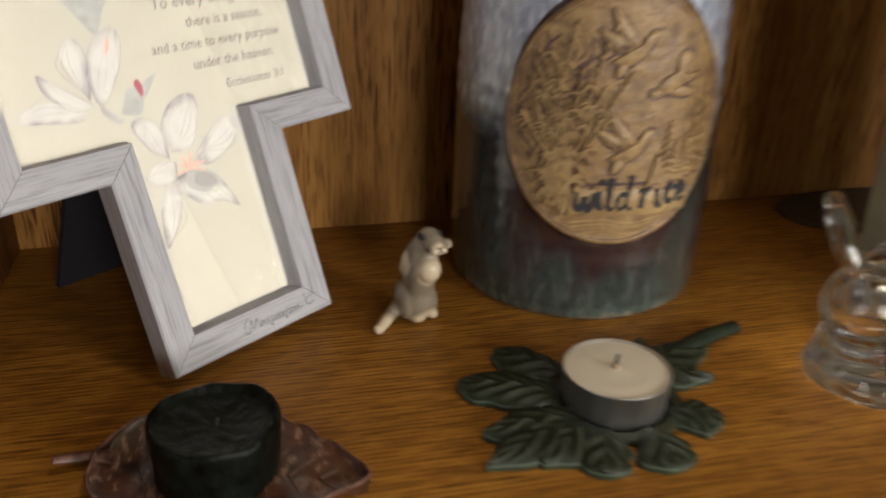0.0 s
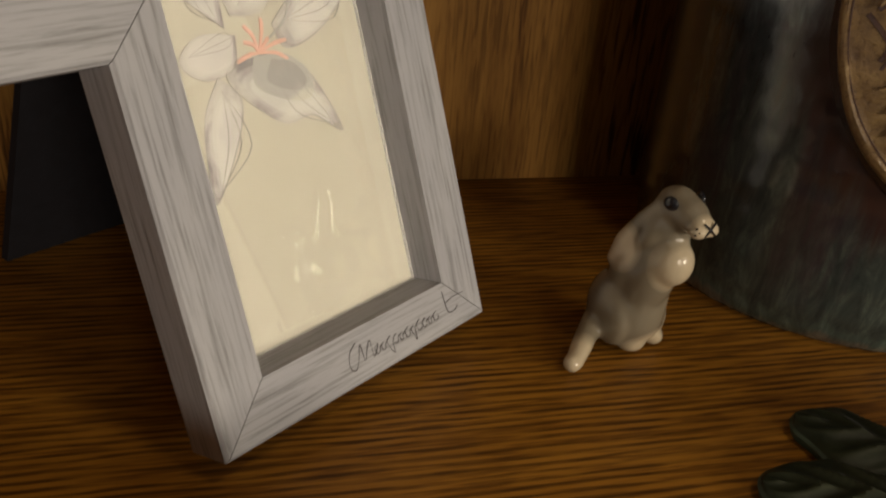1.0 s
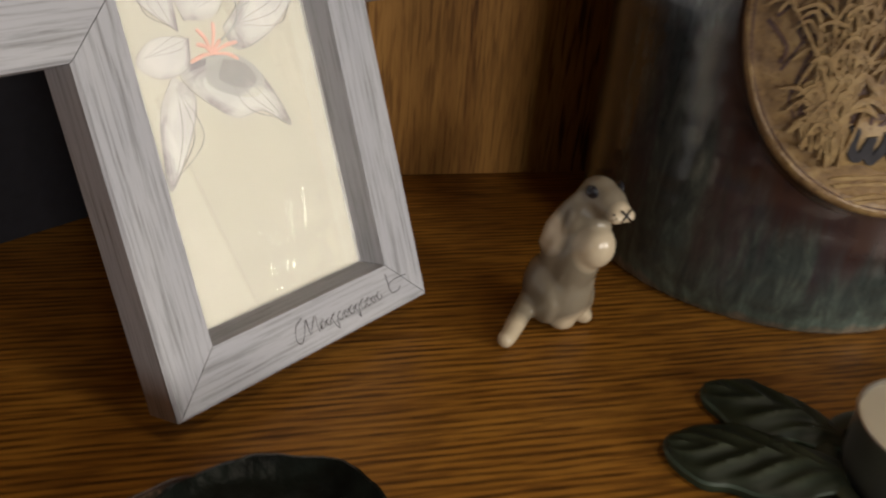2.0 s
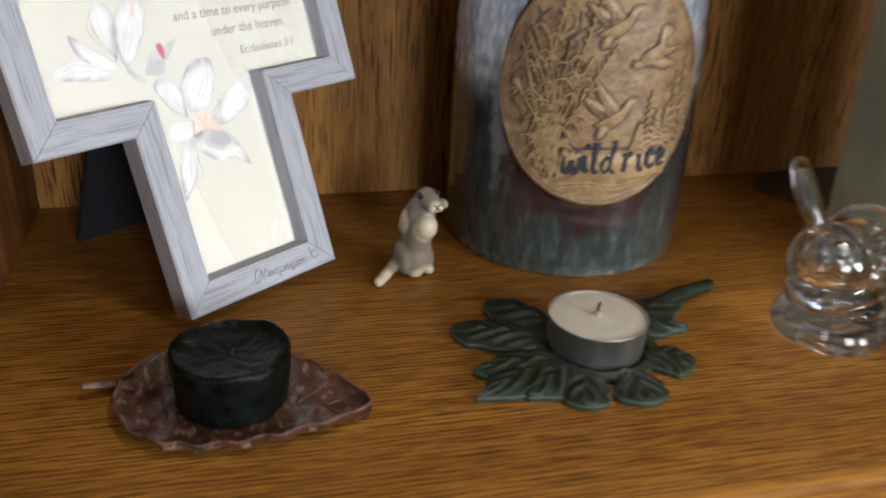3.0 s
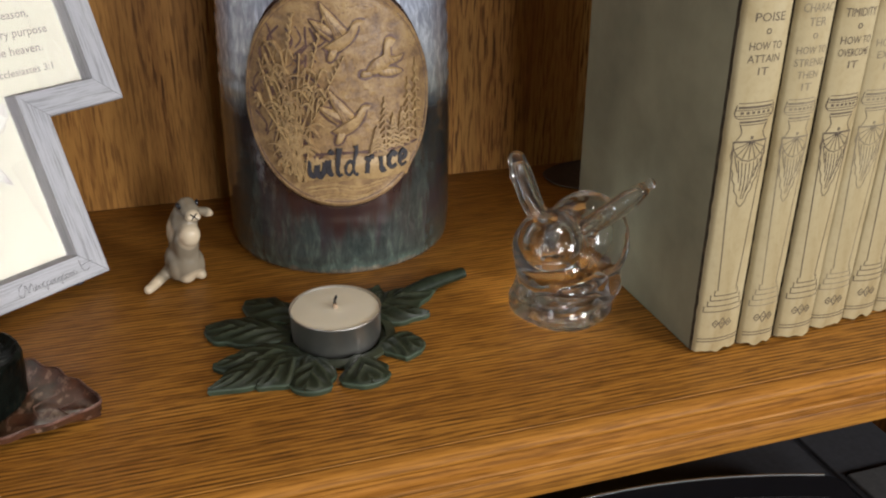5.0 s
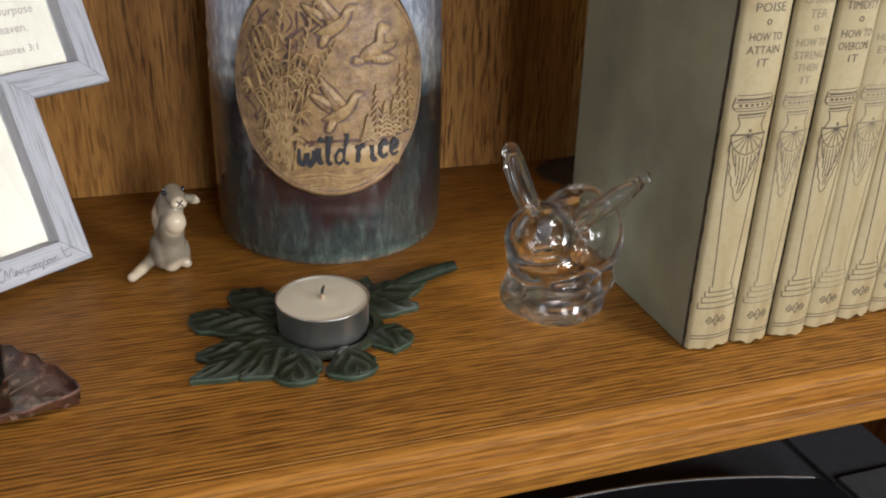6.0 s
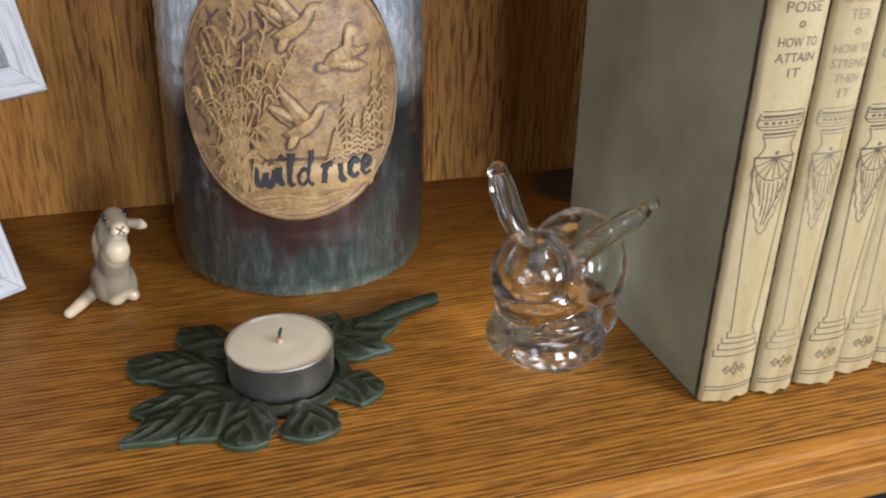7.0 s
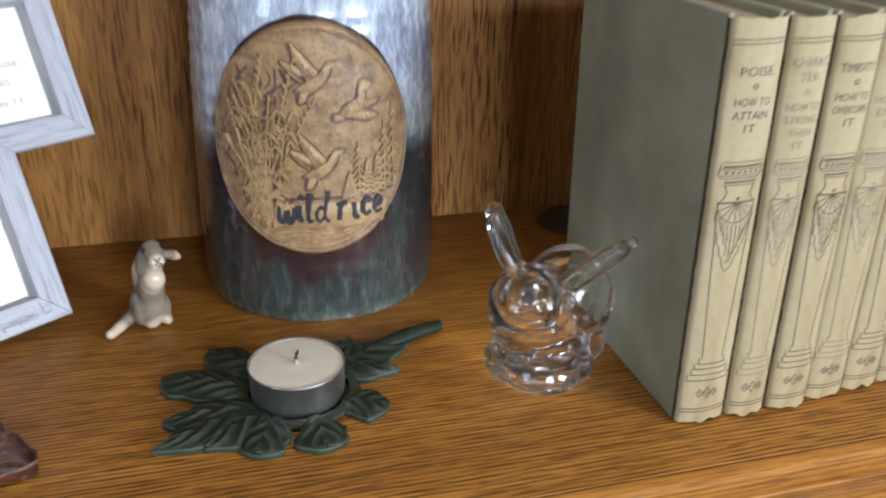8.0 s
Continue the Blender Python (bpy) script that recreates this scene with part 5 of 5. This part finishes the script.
def book(x, thick, title, under, worn=0.0, tilt=BOOK_TILT, index=0):
    b = thing("book", x, BOOK_Y + (0, -0.04, 0.0, 0.28, 0.5, 0.7, 0.9, 1.0)[index], 0.02, f"old book with a stamped cream spine and grey-green boards, titled {title.replace(chr(10), '').title()}", "book", group="row of old books")
    b.matrix_world = b.matrix_world @ pose(0, 0, 0, 0, tilt, 0)
    t = thick
    for name, x0 in (("front_board", 0.0), ("back_board", t - 0.22)):
        bm = box(x0, x0 + 0.22, 0.46, BOOK_D, 0.0, BOOK_H + 0.12, 0.06)
        part(name, bm, CLOTH, b, "grey-green cloth board")
    part("page_block", box(0.24, t - 0.24, 0.35, BOOK_D - 0.35, 0.25, BOOK_H - 0.2, 0.02), PAGES, b, "yellowed page block", False)
    bulge = 0.24
    seed = index * 7.3

    def spine_at(s, z, h):
        """s from the left hinge to the right one, z up the spine, h outwards."""
        k = (s - t / 2) / (t / 2)
        y = 0.22 - bulge * (1 - min(1.0, abs(k)) ** 2.6)
        return (s, y - h + 0.02 * noise.noise((s * 1.4, z * 0.4, seed)), z)

    bm = bmesh.new()
    n, m = 24, 44
    grid, back = [], []
    for i in range(m + 1):
        z = BOOK_H * i / m
        rows = []
        for k in range(n + 1):
            s = t * k / n
            zz = z + (0.22 * noise.noise((s * 2.6, seed, 2.0)) + 0.10 if i == 0 else 0.10 * noise.noise((s * 2.0, seed, 5.0)) if i == m else 0)
            rows.append(bm.verts.new(spine_at(min(max(s, 0), t), zz, 0) if 0 < k < n else (s, 0.34, zz)))
        grid.append(rows)
        back.append([bm.verts.new((v.co.x, v.co.y + 0.09, v.co.z)) for v in rows])
    for g in (grid, back):
        for i in range(m):
            for k in range(n):
                bm.faces.new((g[i][k], g[i][k + 1], g[i + 1][k + 1], g[i + 1][k]))
    for i in (0, m):
        for k in range(n):
            bm.faces.new((grid[i][k], grid[i][k + 1], back[i][k + 1], back[i][k]))
    for k in (0, n):
        for i in range(m):
            bm.faces.new((grid[i][k], grid[i + 1][k], back[i + 1][k], back[i][k]))
    spine = part("spine", bm, SPINE, b, "aged cream cloth spine")
    # dark strips paint the hinge's shadow line together with its frayed cloth
    for name, x0, x1 in (("hinge", -0.012, 0.10), ("hinge", t - 0.10, t + 0.012)):
        bm = bmesh.new()
        rows = []
        for i in range(41):
            z = 0.04 + (BOOK_H - 0.05) * i / 40
            fray = 0.045 * noise.noise((z * 1.9, seed, 3.0)) + 0.03 * noise.noise((z * 6.0, seed, 1.0))
            rows.append([bm.verts.new((x, y, z)) for x, y in ((x0, 0.33 + fray), (x1, 0.33 + fray), (x1, 0.50), (x0, 0.50 + fray * 0.6))])
        for a, q in zip(rows, rows[1:]):
            for k in range(4):
                bm.faces.new((a[k], a[(k + 1) % 4], q[(k + 1) % 4], q[k]))
        bm.faces.new(rows[0][::-1]), bm.faces.new(rows[-1])
        part(name, bm, HINGE_SHADE, b, "dark strip for the frayed cloth hinge and its shadow line", False)
    ink = BOOK_FAINT if worn > 0.5 else BOOK_INK
    c = t / 2
    w = t * 0.36
    for z in (0.56, 0.70, BOOK_H - 0.66, BOOK_H - 0.80):
        bm = bmesh.new()
        ribbon(bm, [(0.08 + (t - 0.16) * k / 8, z) for k in range(9)], 0.05, spine_at, 0.012)
        part("rule_line", bm, BOOK_INK, spine, smooth=False)
    bm = bmesh.new()
    # column: steps, shaft, shell with hanging strands, capital
    for k, (half, z) in enumerate(((0.86, 1.98), (0.74, 2.24), (0.66, 2.50), (0.52, 2.72))):
        ribbon(bm, [(c - w * half * 1.35, z), (c + w * half * 1.35, z)], 0.05, spine_at, 0.012)
        for s in (-1, 1):
            ribbon(bm, [(c + s * w * half * 1.35, z), (c + s * w * half * 1.35, z + 0.26)], 0.045, spine_at, 0.012)
    for s in (-1, 1):
        ribbon(bm, [(c + s * w * (0.56 + 0.038 * k), 2.95 + 6.2 * k / 10) for k in range(11)], 0.045, spine_at, 0.012)
        ribbon(bm, curve2([(c + s * w * 0.95, 9.15), (c + s * w * 0.62, 9.55), (c + s * w * 0.78, 9.9)], 5), 0.045, spine_at, 0.012)
    part("column_stamp", bm, ink, spine, smooth=False)
    bm = bmesh.new()
    for k in range(9):
        a = radians(180 + 180 * k / 8)
        ribbon(bm, [(c + 0.05 * math.cos(a), 9.2), (c + w * 0.95 * math.cos(a), 9.2 + 0.72 * math.sin(a))], 0.04, spine_at, 0.012)
    ribbon(bm, [(c + w * 0.95 * math.cos(radians(180 + 180 * k / 16)), 9.2 + 0.78 * math.sin(radians(180 + 180 * k / 16)) + 0.05 * (k % 2)) for k in range(17)], 0.05, spine_at, 0.012)
    ribbon(bm, [(c - w, 9.23), (c + w, 9.23)], 0.05, spine_at, 0.012)
    # tassel of narrow leaves under the shell, drawn to a point
    for side in (-1, 1):
        edge = []
        for k in range(11):
            u = k / 10
            edge.append((c + side * w * (0.90 * (1 - u ** 1.6) + 0.03 + (0.08 if k % 2 else 0.0)) - 0.06 * u, 8.95 - 2.35 * u - (0.03 if k % 2 else 0.0)))
        ribbon(bm, edge, 0.04, spine_at, 0.012)
    for k in range(8):
        s = -0.84 + 1.68 * k / 7
        z0 = 9.2 - 0.8 * math.sqrt(max(0.0, 1 - s * s)) - 0.05
        z1 = 6.8 + 1.5 * abs(s) ** 1.2
        ribbon(bm, curve2([(c + w * s * 0.95, z0), (c + w * (s * 0.85 + 0.05), (z0 + z1) / 2), (c + w * s * 0.55 - 0.04, z1)], 4), 0.04, spine_at, 0.012)
        for q in (0.35, 0.65):
            ribbon(bm, [(c + w * s * (0.95 - 0.3 * q), z0 + (z1 - z0) * q), (c + w * s * (0.95 - 0.3 * q) + 0.06, z0 + (z1 - z0) * q - 0.14)], 0.035, spine_at, 0.012)
    ribbon(bm, [(c + s * w * 0.06, 9.3 + 0.06 * k) for s in (0,) for k in range(3)], 0.14, spine_at, 0.012)
    part("shell_stamp", bm, ink, spine, smooth=False)
    bm = bmesh.new()
    for half, z, wd in ((0.74, 9.86, 0.04), (0.80, 9.97, 0.09), (0.92, 10.10, 0.05), (1.05, 10.20, 0.04), (1.05, 10.42, 0.04), (0.95, 10.52, 0.10), (0.98, 10.68, 0.04)):
        ribbon(bm, [(c - w * half, z), (c + w * half, z)], wd, spine_at, 0.012)
    for k in range(6):
        ribbon(bm, [(c - w * 0.75 + w * 1.5 * k / 5 - 0.06, 10.31), (c - w * 0.75 + w * 1.5 * k / 5 + 0.06, 10.31)], 0.12, spine_at, 0.012)
    for s in (-1, 1):
        ribbon(bm, curve2([(c + s * w * 0.95, 10.12), (c + s * w * 1.1, 10.28), (c + s * w * 1.02, 10.62)], 4), 0.05, spine_at, 0.012)
    part("capital_stamp", bm, ink, spine, smooth=False)
    # the maker's cipher stands as plain knots
    bm = bmesh.new()
    for k, dx in enumerate((-0.30, 0.0, 0.30)):
        tall = 0.26 if k == 1 else 0.17
        ribbon(bm, [(c + dx - 0.14, 1.40), (c + dx, 1.40 + tall), (c + dx + 0.14, 1.40), (c + dx, 1.40 - tall)], 0.055, spine_at, 0.012, True)
        ribbon(bm, [(c + dx - 0.05, 1.40), (c + dx + 0.05, 1.40)], 0.07, spine_at, 0.012)
    part("cipher_stamp", bm, BOOK_INK, spine, smooth=False)
    z = 13.7 if "\n" not in title else 13.95
    for text, size in [(l, 0.44) for l in title.split("\n")] + [("*", 0.5)] + [(l, 0.40) for l in under.split("\n")]:
        if text == "*":
            z -= 0.10
            bm = bmesh.new()
            ribbon(bm, [(c + 0.09 * math.cos(q), z + 0.12 + 0.09 * math.sin(q)) for q in [math.pi * j / 3 for j in range(6)]], 0.06, spine_at, 0.012, True)
            part("small_flower", bm, ink, spine, smooth=False)
            z -= 0.40
            continue
        wd = min(t * 0.74, 0.25 * len(text) * (size / 0.46))
        part("title_line", lettering(text, size, lambda a, q, h, z=z: spine_at(min(max(c + a, 0.02), t - 0.02), z + q, 0.009 + h * 0.3), 0.004, "CENTER", wd), ink, spine, "title stamped in brown capitals", False)
        z -= size * 1.12
    return b


TITLES = [("POISE", "HOW TO\nATTAIN\nIT", 0), ("CHARAC\nTER", "HOW TO\nSTRENG\nTHEN\nIT", 1), ("TIMIDITY", "HOW TO\nOVERCOME\nIT", 0), ("INFLU\nENCE", "HOW TO\nEXERT\nIT", 1), ("", "HOW TO\nEXERT\nIT", 0), ("", "", 1), ("", "", 1), ("", "", 1)]
x = BOOK_X
for k, (title, under, worn) in enumerate(TITLES):
    wide = (2.06, 1.66, 1.78, 1.84, 1.78, 1.68, 1.7, 1.7)[k]
    book(x, wide, title, under, worn, BOOK_TILT, k)
    x += wide + (0.10, 0.20, 0.12, 0.12, 0.14, 0.08, 0.10, 0.10)[k]


# ---- dark plate behind the books ----
def dark_plate():
    p = thing("dark_plate", 22.2, 14.3, 0.0, "flat dark plate lying on the shelf behind the books", "plate")

    def ring(k, z):
        pts = []
        for q in range(56):
            a = 2 * math.pi * q / 56
            c, s = math.cos(a), math.sin(a)
            pts.append((6.3 * k * abs(c) ** 0.8 * (1 if c > 0 else -1), 2.7 * k * abs(s) ** 0.8 * (1 if s > 0 else -1), z))
        return pts

    bm = bmesh.new()
    rings = [[bm.verts.new(v) for v in ring(k, z)] for k, z in ((0.85, 0.0), (0.98, 0.06), (1.0, 0.14), (0.99, 0.18), (0.95, 0.15), (0.85, 0.10))]
    for a, c in zip(rings, rings[1:]):
        for q in range(56):
            bm.faces.new((a[q], a[(q + 1) % 56], c[(q + 1) % 56], c[q]))
    bm.faces.new(rings[0][::-1]), bm.faces.new(rings[-1])
    part("dish", bm, DARK_DISH, p)


dark_plate()


# ---- what shows below the shelf ----
def appliance():
    d = thing("appliance", 0, 0, -40.0, "large dark grey plastic appliance standing below the shelf", "appliance")
    part("housing", box(-22, 35.4, -34, 14, 0, 25.0, 0.6), GREY_PLASTIC, d, smooth=False)
    part("side_panel", box(29.6, 35.3, -33.6, 13.6, 24.9, 25.25, 0.08), GREY_PLASTIC, d, smooth=False)
    part("front_ledge", box(29.9, 35.2, -33.4, -0.4, 25.2, 25.5, 0.10), PALE_PLASTIC, d, "slightly paler grey ledge", False)


def tray():
    d = thing("black_tray", 13.5, 0.6, -15.0, "glossy black plastic tray with a bright curved rim", "tray")
    arc = [(-25 + 38.3 * k / 24, -0.0125 * (-25 + 38.3 * k / 24) ** 2 * (1 if k > 15 else 0.3)) for k in range(25)]
    end = curve2([arc[-1], (13.85, -2.75), (13.95, -3.6), (13.6, -4.6), (12.9, -5.6), (12.3, -8.0), (11.5, -16.0)], 5)
    part("body", outline([*arc, *end[1:], (-25, -16.0)], 0.02, 2.2), BLACK_PLASTIC, d, smooth=False)
    bm = bmesh.new()
    tube(bm, [(x, y, 2.22) for x, y in arc], 0.07, 8)
    part("rim", bm, SILVER, d, "thin bright rim")
    bm = bmesh.new()
    tube(bm, [(x - 0.9, y - 1.1 - 0.02 * k, 2.2) for k, (x, y) in enumerate(arc)], [0.10 - 0.003 * k for k in range(len(arc))], 8)
    part("ridge", bm, BLACK_PLASTIC, d)


appliance()
tray()
